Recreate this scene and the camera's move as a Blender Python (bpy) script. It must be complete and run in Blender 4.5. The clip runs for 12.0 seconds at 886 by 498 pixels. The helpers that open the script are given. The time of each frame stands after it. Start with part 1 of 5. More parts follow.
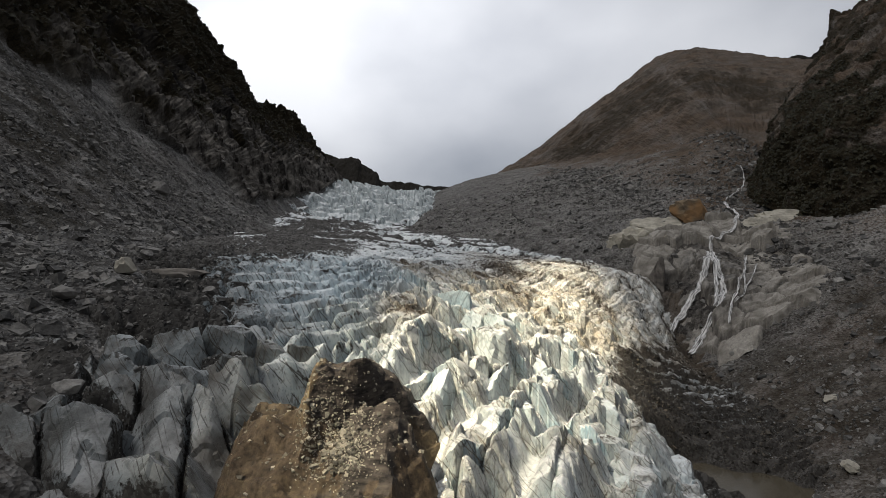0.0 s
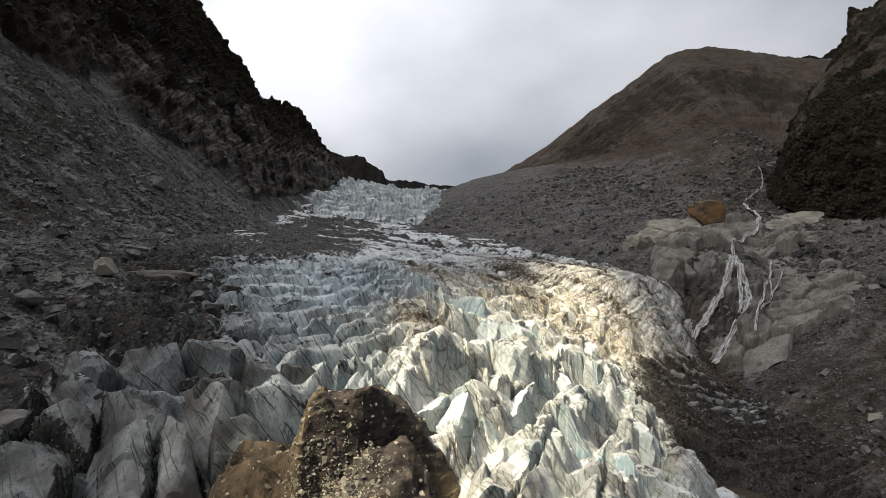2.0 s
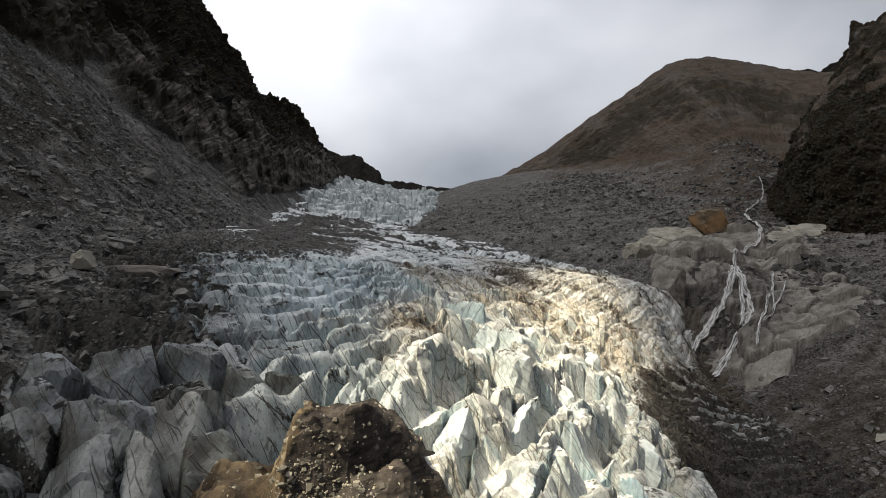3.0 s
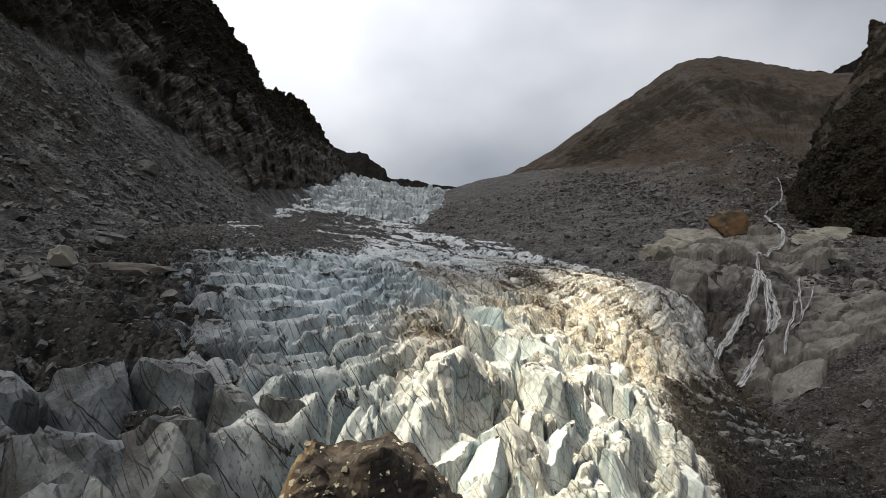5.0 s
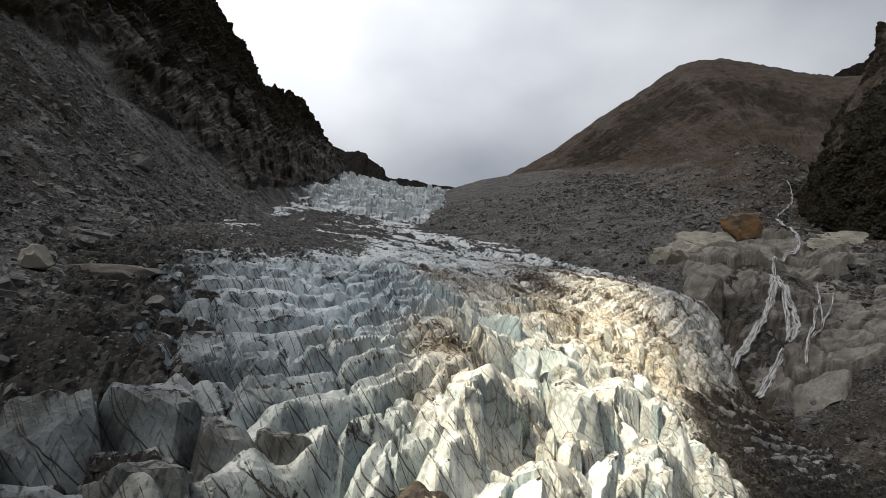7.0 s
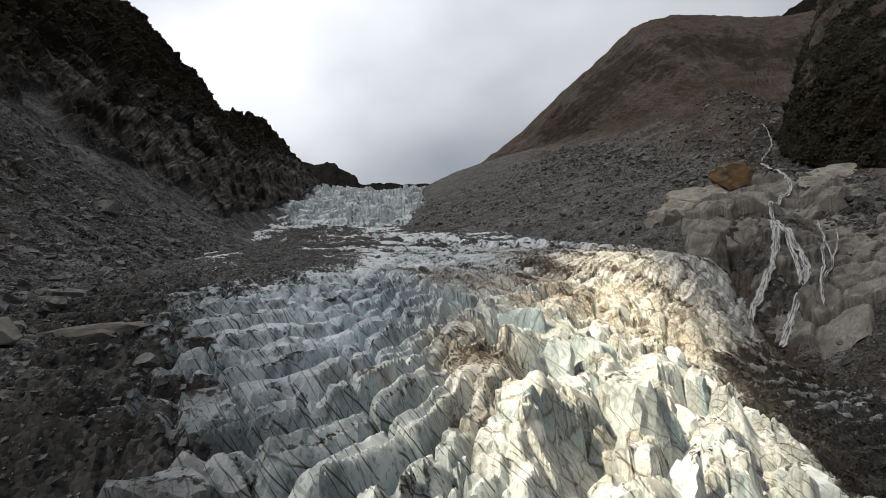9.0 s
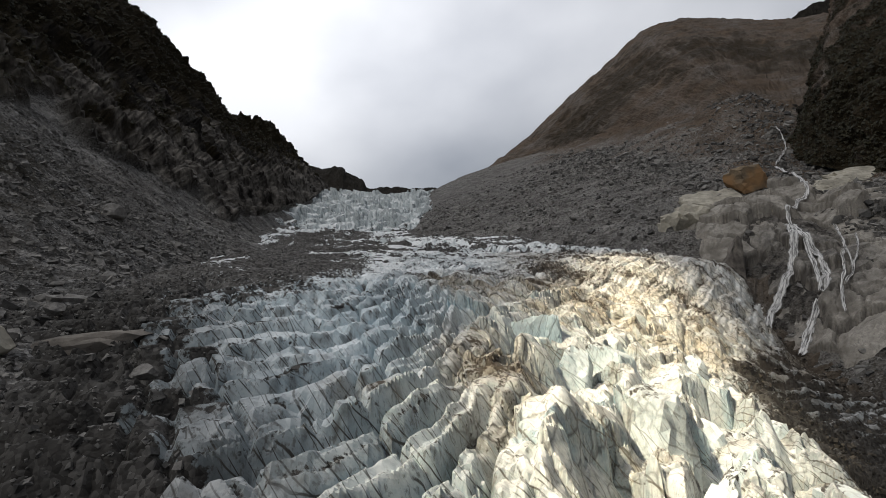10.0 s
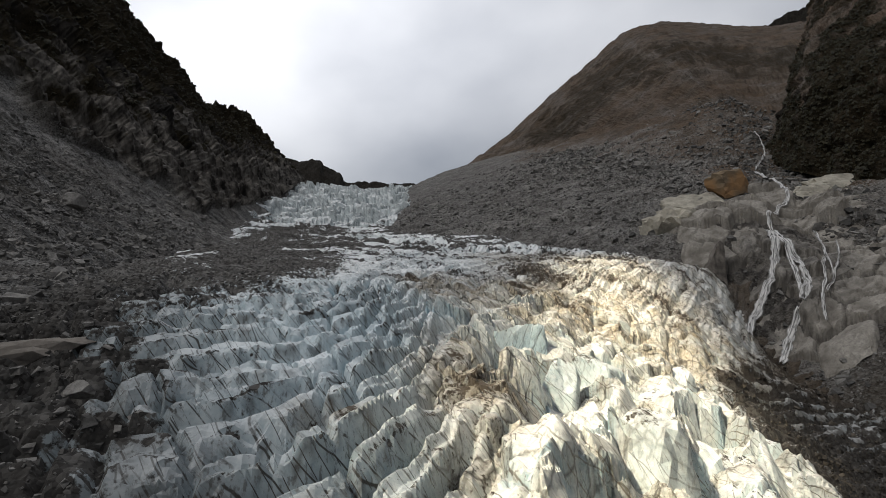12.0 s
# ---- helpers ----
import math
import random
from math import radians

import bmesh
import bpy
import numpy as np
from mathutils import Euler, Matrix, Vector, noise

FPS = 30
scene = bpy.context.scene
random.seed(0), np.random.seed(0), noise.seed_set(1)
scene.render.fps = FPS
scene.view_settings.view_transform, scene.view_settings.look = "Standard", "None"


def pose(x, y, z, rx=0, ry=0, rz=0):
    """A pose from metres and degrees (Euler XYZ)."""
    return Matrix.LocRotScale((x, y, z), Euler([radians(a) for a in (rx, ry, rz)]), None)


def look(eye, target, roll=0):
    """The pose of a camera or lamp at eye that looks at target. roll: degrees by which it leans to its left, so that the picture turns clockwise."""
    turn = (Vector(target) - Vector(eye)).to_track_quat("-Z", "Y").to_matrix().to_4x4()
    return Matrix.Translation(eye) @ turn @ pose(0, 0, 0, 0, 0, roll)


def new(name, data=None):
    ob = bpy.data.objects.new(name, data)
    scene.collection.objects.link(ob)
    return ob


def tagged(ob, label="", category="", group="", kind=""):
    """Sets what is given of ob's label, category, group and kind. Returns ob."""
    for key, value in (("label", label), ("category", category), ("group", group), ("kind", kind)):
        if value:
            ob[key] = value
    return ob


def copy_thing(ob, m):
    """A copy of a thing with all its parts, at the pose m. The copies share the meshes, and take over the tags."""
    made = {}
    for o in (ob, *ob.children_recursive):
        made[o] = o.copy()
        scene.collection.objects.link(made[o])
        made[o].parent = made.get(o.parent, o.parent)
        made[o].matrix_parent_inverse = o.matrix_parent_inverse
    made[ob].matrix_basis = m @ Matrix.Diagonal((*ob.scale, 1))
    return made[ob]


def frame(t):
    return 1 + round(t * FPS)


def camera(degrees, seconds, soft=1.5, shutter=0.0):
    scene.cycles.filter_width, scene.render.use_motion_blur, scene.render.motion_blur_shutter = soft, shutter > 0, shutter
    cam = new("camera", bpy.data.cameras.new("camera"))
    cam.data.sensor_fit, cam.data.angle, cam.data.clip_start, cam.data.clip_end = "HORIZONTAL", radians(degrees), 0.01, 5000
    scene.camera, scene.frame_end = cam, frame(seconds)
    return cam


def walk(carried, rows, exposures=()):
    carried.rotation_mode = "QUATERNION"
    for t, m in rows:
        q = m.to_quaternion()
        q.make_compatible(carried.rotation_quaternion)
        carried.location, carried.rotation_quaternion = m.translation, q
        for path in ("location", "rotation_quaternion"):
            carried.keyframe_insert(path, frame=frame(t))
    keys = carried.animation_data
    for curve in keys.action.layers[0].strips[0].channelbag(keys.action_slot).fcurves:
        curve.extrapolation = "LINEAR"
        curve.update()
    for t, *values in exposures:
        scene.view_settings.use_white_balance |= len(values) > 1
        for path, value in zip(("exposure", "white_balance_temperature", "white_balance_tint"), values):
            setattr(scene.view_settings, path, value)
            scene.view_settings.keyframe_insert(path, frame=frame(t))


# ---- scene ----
cam = camera(76.0, 12.0, soft=0.75)
# seconds, eye (x, y, z), yaw, pitch, roll
PATH = [
    (0.0, -0.00, 0.00, 100.00, 0.00, -0.00, -0.00),
    (0.5, -0.89, 5.07, 100.30, 0.21, -0.04, -0.41),
    (1.0, -1.71, 9.92, 100.57, 0.68, 0.03, -0.23),
    (1.5, -2.42, 14.43, 100.85, 0.72, -0.08, -0.38),
    (2.0, -3.15, 18.71, 100.97, 0.45, -0.08, -0.55),
    (2.5, -3.92, 23.12, 100.95, 0.03, -0.00, -1.21),
    (3.0, -4.75, 27.55, 100.97, -0.10, 0.16, -2.18),
    (3.5, -5.61, 31.83, 100.99, 0.38, 0.23, -2.09),
    (5.5, -9.81, 47.80, 101.31, 0.30, -0.04, -3.92),
    (6.0, -10.97, 51.53, 101.39, 0.47, 0.19, -5.02),
    (6.5, -12.32, 55.13, 101.49, 0.60, 0.20, -4.66),
    (7.0, -13.66, 58.40, 101.64, 0.04, 0.04, -3.47),
    (7.2, -14.18, 59.68, 101.68, -0.19, -0.05, -3.28),
    (8.8, -18.96, 69.97, 102.58, -2.15, -0.58, 5.64),
    (9.0, -19.41, 71.31, 102.73, -1.63, -0.38, 5.67),
    (9.5, -20.20, 74.50, 102.99, -0.34, 0.02, 6.41),
    (10.0, -20.47, 77.26, 103.13, -0.92, 0.09, 5.60),
    (10.5, -20.74, 79.87, 103.58, -2.98, -0.16, 4.74),
    (11.0, -20.81, 82.50, 103.93, -3.11, -0.31, 4.81),
    (11.5, -20.87, 85.14, 104.34, -2.93, -0.37, 4.80),
    (12.0, -20.83, 87.73, 104.86, -3.24, -0.49, 4.39),
]
walk(cam, [(t, pose(x, y, z, 90 + pitch, roll, yaw)) for t, x, y, z, yaw, pitch, roll in PATH], exposures=((0.0, 0.0, 6330, 10), (12.0, 0.0, 6330, 10)))

# ---------------------------------------------------------------- world and light
def build_world():
    """Overcast: a sky texture behind bright, softly mottled cloud, darker low over the valley head."""
    world = bpy.data.worlds.new("overcast_sky")
    scene.world = world
    world.use_nodes = True
    nt = world.node_tree
    nt.nodes.clear()
    out = nt.nodes.new("ShaderNodeOutputWorld")
    bg = nt.nodes.new("ShaderNodeBackground")
    sky = nt.nodes.new("ShaderNodeTexSky")
    sky.sky_type = "NISHITA"
    sky.sun_disc = False
    sky.sun_elevation = radians(SUN_ELEVATION)
    sky.sun_rotation = radians(SUN_ROTATION)
    tc = nt.nodes.new("ShaderNodeTexCoord")
    mp = nt.nodes.new("ShaderNodeMapping")
    mp.inputs["Scale"].default_value = (1.0, 1.0, 1.5)
    n1 = nt.nodes.new("ShaderNodeTexNoise")
    n1.inputs["Scale"].default_value = 2.1
    n1.inputs["Detail"].default_value = 6.0
    n1.inputs["Roughness"].default_value = 0.40
    ramp = nt.nodes.new("ShaderNodeValToRGB")
    e = ramp.color_ramp.elements
    e[0].position, e[0].color = 0.30, (0.40, 0.42, 0.47, 1)
    e[1].position, e[1].color = 0.64, (1.03, 1.03, 1.05, 1)
    # height over the horizon: the cloud is greyer and bluer low down
    sep = nt.nodes.new("ShaderNodeSeparateXYZ")
    low = nt.nodes.new("ShaderNodeMapRange")
    low.inputs["From Min"].default_value = 0.08
    low.inputs["From Max"].default_value = 0.36
    low.inputs["To Min"].default_value = 0.68
    low.inputs["To Max"].default_value = 1.0
    low.interpolation_type = "SMOOTHSTEP"
    mul = nt.nodes.new("ShaderNodeMix")
    mul.data_type, mul.blend_type = "RGBA", "MULTIPLY"
    mul.inputs["Factor"].default_value = 1.0
    mix = nt.nodes.new("ShaderNodeMix")
    mix.data_type = "RGBA"
    mix.inputs["Factor"].default_value = 0.93
    dim = nt.nodes.new("ShaderNodeMix")
    dim.data_type, dim.blend_type = "RGBA", "MULTIPLY"
    dim.inputs["Factor"].default_value = 1.0
    dim.inputs[7].default_value = (0.1, 0.1, 0.1, 1)
    ln = nt.links.new
    ln(tc.outputs["Generated"], mp.inputs["Vector"])
    ln(mp.outputs["Vector"], n1.inputs["Vector"])
    ln(n1.outputs["Fac"], ramp.inputs["Fac"])
    ln(tc.outputs["Generated"], sep.inputs["Vector"])
    ln(sep.outputs["Z"], low.inputs["Value"])
    ln(ramp.outputs["Color"], mul.inputs[6])
    ln(low.outputs["Result"], mul.inputs[7])
    ln(sky.outputs["Color"], dim.inputs[6])
    ln(dim.outputs[2], mix.inputs[6])
    back = nt.nodes.new("ShaderNodeMapRange")
    back.inputs["From Min"].default_value = -0.1
    back.inputs["From Max"].default_value = 0.78
    back.inputs["To Min"].default_value = 0.36
    back.inputs["To Max"].default_value = 1.0
    back.interpolation_type = "SMOOTHSTEP"
    heavy = nt.nodes.new("ShaderNodeMix")
    heavy.data_type, heavy.blend_type = "RGBA", "MULTIPLY"
    heavy.inputs["Factor"].default_value = 1.0
    lean = nt.nodes.new("ShaderNodeMath")
    lean.operation = "MULTIPLY_ADD"
    lean.inputs[1].default_value = 0.75
    ln(sep.outputs["Z"], lean.inputs[0])
    ln(sep.outputs["Y"], lean.inputs[2])
    ln(lean.outputs[0], back.inputs["Value"])
    # the cloud is thicker and greyer over the valley's right side
    across = nt.nodes.new("ShaderNodeMapRange")
    across.inputs["From Min"].default_value = -0.12
    across.inputs["From Max"].default_value = 0.55
    across.inputs["To Min"].default_value = 1.02
    across.inputs["To Max"].default_value = 0.66
    across.interpolation_type = "SMOOTHSTEP"
    ln(sep.outputs["X"], across.inputs["Value"])
    side_ = nt.nodes.new("ShaderNodeMix")
    side_.data_type, side_.blend_type = "RGBA", "MULTIPLY"
    side_.inputs["Factor"].default_value = 1.0
    ln(mul.outputs[2], side_.inputs[6])
    ln(across.outputs["Result"], side_.inputs[7])
    ln(side_.outputs[2], heavy.inputs[6])
    ln(back.outputs["Result"], heavy.inputs[7])
    ln(heavy.outputs[2], mix.inputs[7])
    ln(mix.outputs[2], bg.inputs["Color"])
    bg.inputs["Strength"].default_value = SKY_STRENGTH
    ln(bg.outputs["Background"], out.inputs["Surface"])


SUN_ELEVATION, SUN_ROTATION, SKY_STRENGTH = 54.0, -125.0, 1.10
build_world()

# the sun's beam through the one gap in the cloud, from behind the camera on the left: parallel light with soft edges
BEAM_AIM = Vector((33, 236, 78))
_az, _el = radians(SUN_ROTATION), radians(SUN_ELEVATION)
BEAM_WAY = Vector((math.sin(_az) * math.cos(_el), math.cos(_az) * math.cos(_el), math.sin(_el)))


def beam_axes(long_way, long, short):
    """Across the beam: the axes and sizes of the ellipse that covers so much ground."""
    a = Vector((long_way[0], long_way[1], 0)).normalized()
    b = Vector((a.y, -a.x, 0))
    span_ = np.array([v - v.dot(BEAM_WAY) * BEAM_WAY for v in (a * long, b * short)]).T
    u, w, _ = np.linalg.svd(span_)
    return Vector(u[:, 0]), Vector(u[:, 1]), w


_u, _v, _w = beam_axes((0.36, 1.0), 390, 52)
beam = new("sun_beam", bpy.data.lights.new("sun_beam", "AREA"))
_side = BEAM_WAY.cross(_u).normalized()
_turn = Matrix((_u, _side, BEAM_WAY)).transposed().to_4x4()
beam.matrix_world = Matrix.Translation(BEAM_AIM + 1500 * BEAM_WAY) @ _turn
beam.data.shape = "ELLIPSE"
beam.data.size, beam.data.size_y = float(_w[0]), float(_w[1])
beam.data.spread = radians(1.6)
beam.data.energy = 103000.0
beam.data.color = (1.0, 0.86, 0.60)
# what little direct light comes through the rest of the cloud
sun = new("veiled_sun", bpy.data.lights.new("veiled_sun", "SUN"))
sun.matrix_world = look(BEAM_AIM + 3000 * BEAM_WAY, BEAM_AIM)
sun.data.energy, sun.data.angle, sun.data.color = 1.0, radians(25), (1.0, 0.96, 0.9)


# ---------------------------------------------------------------- noise
def _hash(i, j, k, seed):
    n = (i.astype(np.int64) * 73856093) ^ (j.astype(np.int64) * 19349663) ^ (k.astype(np.int64) * 83492791) ^ (seed * 2654435761)
    n = (n ^ (n >> 13)) * 1274126177 & 0x7FFFFFFF
    n = (n ^ (n >> 16)) * 668265263 & 0x7FFFFFFF
    return ((n ^ (n >> 15)) & 0xFFFFFF) / float(0xFFFFFF)


def vnoise(x, y, z=None, seed=0):
    """Smooth noise between -1 and 1."""
    z = np.zeros_like(x) if z is None else z
    xi, yi, zi = np.floor(x), np.floor(y), np.floor(z)
    fx, fy, fz = x - xi, y - yi, z - zi
    sx, sy, sz = (f * f * f * (f * (f * 6 - 15) + 10) for f in (fx, fy, fz))
    total = 0
    for a in (0, 1):
        for b in (0, 1):
            for c in (0, 1):
                h = _hash(xi + a, yi + b, zi + c, seed) * 2 * np.pi
                g = _hash(xi + a, yi + b, zi + c, seed + 57) * 2 - 1
                r = np.sqrt(1 - g * g)
                dot = np.cos(h) * r * (fx - a) + np.sin(h) * r * (fy - b) + g * (fz - c)
                total = total + dot * (sx if a else 1 - sx) * (sy if b else 1 - sy) * (sz if c else 1 - sz)
    return total * 1.6


def fbm(x, y, z=None, octaves=4, gain=0.5, seed=0):
    total, amp, f = 0, 1.0, 1.0
    for o in range(octaves):
        total = total + amp * vnoise(x * f, y * f, None if z is None else z * f, seed + o * 11)
        amp, f = amp * gain, f * 2.03
    return total


def ridged(x, y, z=None, octaves=4, gain=0.5, seed=0):
    """Sharp crests, between 0 and about 1.6."""
    total, amp, f = 0, 1.0, 1.0
    for o in range(octaves):
        total = total + amp * (1 - np.abs(vnoise(x * f, y * f, None if z is None else z * f, seed + o * 11)) * 1.6)
        amp, f = amp * gain, f * 2.07
    return total


def cells(x, y, seed=0):
    """Cells round jittered points: nearest and second distance, three random numbers of the cell, and the offset from its point."""
    xi, yi = np.floor(x), np.floor(y)
    f1, f2 = np.full(x.shape, 9.0), np.full(x.shape, 9.0)
    r1, r2, r3, ox, oy = (np.zeros_like(x) for _ in range(5))
    zero = np.zeros_like(x)
    for a in (-1, 0, 1):
        for b in (-1, 0, 1):
            ci, cj = xi + a, yi + b
            px, py = ci + 0.1 + 0.8 * _hash(ci, cj, zero, seed), cj + 0.1 + 0.8 * _hash(ci, cj, zero, seed + 1)
            d = np.hypot(x - px, y - py)
            near = d < f1
            f2 = np.where(near, f1, np.minimum(f2, d))
            f1 = np.where(near, d, f1)
            r1 = np.where(near, _hash(ci, cj, zero, seed + 2), r1)
            r2 = np.where(near, _hash(ci, cj, zero, seed + 3), r2)
            r3 = np.where(near, _hash(ci, cj, zero, seed + 4), r3)
            ox, oy = np.where(near, x - px, ox), np.where(near, y - py, oy)
    return f1, f2, r1, r2, r3, ox, oy


def step(a, b, v):
    t = np.clip((v - a) / (b - a), 0, 1)
    return t * t * (3 - 2 * t)


def bump(x, y, cx, cy, rx, ry):
    """A smooth hill of height 1 round (cx, cy)."""
    return np.exp(-((x - cx) / rx) ** 2 - ((y - cy) / ry) ** 2)


# ---------------------------------------------------------------- meshes
def grid_mesh(name, P, material, mask=None, smooth=False):
    """A sheet from an array of rows and columns of places; mask: four numbers a vertex for the material."""
    rows, cols = P.shape[:2]
    i = np.arange(rows * cols, dtype=np.int32).reshape(rows, cols)
    quads = np.stack([i[:-1, :-1], i[:-1, 1:], i[1:, 1:], i[1:, :-1]], -1).reshape(-1, 4)
    me = bpy.data.meshes.new(name)
    me.vertices.add(rows * cols)
    me.vertices.foreach_set("co", P.astype(np.float32).ravel())
    me.loops.add(quads.size)
    me.loops.foreach_set("vertex_index", quads.ravel())
    me.polygons.add(len(quads))
    me.polygons.foreach_set("loop_start", np.arange(0, quads.size, 4, dtype=np.int32))
    me.polygons.foreach_set("use_smooth", np.full(len(quads), smooth))
    me.update(calc_edges=True)
    if mask is not None:
        at = me.attributes.new("mask", "FLOAT_COLOR", "POINT")
        at.data.foreach_set("color", np.clip(mask, 0, 1).astype(np.float32).ravel())
    me.materials.append(material)
    return new(name, me)


def tri_mesh(name, verts, faces, material, smooth=False):
    me = bpy.data.meshes.new(name)
    faces = np.asarray(faces, dtype=np.int32)
    k = faces.shape[1]
    me.vertices.add(len(verts))
    me.vertices.foreach_set("co", np.asarray(verts, dtype=np.float32).ravel())
    me.loops.add(faces.size)
    me.loops.foreach_set("vertex_index", faces.ravel())
    me.polygons.add(len(faces))
    me.polygons.foreach_set("loop_start", np.arange(0, faces.size, k, dtype=np.int32))
    me.polygons.foreach_set("use_smooth", np.full(len(faces), smooth))
    me.update(calc_edges=True)
    me.materials.append(material)
    return new(name, me)


def curve_through(line, n, even=None):
    """n places along a line of corners, rounded off a little."""
    line = np.array(line, float)
    s = np.linspace(0, len(line) - 1, n) if even is None else even
    i = np.clip(np.floor(s).astype(int), 0, len(line) - 2)
    f = (s - i)[:, None]
    p0, p1, p2, p3 = (line[np.clip(i + d, 0, len(line) - 1)] for d in (-1, 0, 1, 2))
    # a gentle spline, so that corners stay inside their stretch
    m1, m2 = 0.35 * (p2 - p0), 0.35 * (p3 - p1)
    f2, f3 = f * f, f * f * f
    return (2 * f3 - 3 * f2 + 1) * p1 + (f3 - 2 * f2 + f) * m1 + (3 * f2 - 2 * f3) * p2 + (f3 - f2) * m2


def loft(lines, n, between, even=None, soften=0):
    """A sheet through lines that run side by side: n places along, and so many rows between each two."""
    curves = [curve_through(line, n, even) for line in lines]
    rows = []
    for (a, b), count in zip(zip(curves, curves[1:]), between):
        for t in np.linspace(0, 1, count, endpoint=False):
            rows.append(a * (1 - t) + b * t)
    rows.append(curves[-1])
    P = np.stack(rows)
    for _ in range(soften):
        P[1:-1] = 0.25 * P[:-2] + 0.5 * P[1:-1] + 0.25 * P[2:]
        P[:, 1:-1] = 0.25 * P[:, :-2] + 0.5 * P[:, 1:-1] + 0.25 * P[:, 2:]
    return P


def normals(P):
    n = np.cross(np.gradient(P, axis=1), np.gradient(P, axis=0))
    n /= np.linalg.norm(n, axis=2, keepdims=True) + 1e-9
    return n * np.where(n[..., 2:3] < 0, -1, 1)


# ---------------------------------------------------------------- materials
def nodes_of(name):
    m = bpy.data.materials.new(name)
    m.use_nodes = True
    nt = m.node_tree
    return m, nt, nt.nodes["Principled BSDF"]


def node(nt, kind, **values):
    n = nt.nodes.new(kind)
    for key, value in values.items():
        n.inputs[key.replace("_", " ")].default_value = value
    return n


def tex_noise(nt, vector, scale, detail=5.0, rough=0.55, stretch=None):
    if stretch:
        mp = nt.nodes.new("ShaderNodeMapping")
        mp.inputs["Scale"].default_value = stretch
        nt.links.new(vector, mp.inputs["Vector"])
        vector = mp.outputs["Vector"]
    n = node(nt, "ShaderNodeTexNoise", Scale=scale, Detail=detail, Roughness=rough)
    nt.links.new(vector, n.inputs["Vector"])
    return n.outputs["Fac"]


def span(nt, value, a, b, lo=0.0, hi=1.0):
    n = node(nt, "ShaderNodeMapRange", From_Min=a, From_Max=b, To_Min=lo, To_Max=hi)
    nt.links.new(value, n.inputs["Value"])
    return n.outputs["Result"]


def math_node(nt, op, a, b, clamp=True):
    n = nt.nodes.new("ShaderNodeMath")
    n.operation = op
    for k, v in enumerate((a, b)):
        if isinstance(v, (int, float)):
            n.inputs[k].default_value = v
        else:
            nt.links.new(v, n.inputs[k])
    n.use_clamp = clamp and op in ("ADD", "MULTIPLY", "SUBTRACT")
    return n.outputs[0]


def blend(nt, factor, a, b):
    n = nt.nodes.new("ShaderNodeMix")
    n.data_type = "RGBA"
    for socket, v in ((n.inputs[0], factor), (n.inputs[6], a), (n.inputs[7], b)):
        if isinstance(v, tuple):
            socket.default_value = (*v, 1)
        elif isinstance(v, (int, float)):
            socket.default_value = v
        else:
            nt.links.new(v, socket)
    return n.outputs[2]


def add_bump(nt, bsdf, height, strength, distance):
    b = node(nt, "ShaderNodeBump", Strength=strength, Distance=distance)
    nt.links.new(height, b.inputs["Height"])
    nt.links.new(b.outputs["Normal"], bsdf.inputs["Normal"])


def mask_of(nt):
    at = nt.nodes.new("ShaderNodeAttribute")
    at.attribute_name = "mask"
    sep = nt.nodes.new("ShaderNodeSeparateColor")
    nt.links.new(at.outputs["Color"], sep.inputs["Color"])
    return sep.outputs["Red"], sep.outputs["Green"], sep.outputs["Blue"], at.outputs["Alpha"]


def place_of(nt):
    return nt.nodes.new("ShaderNodeTexCoord").outputs["Object"]


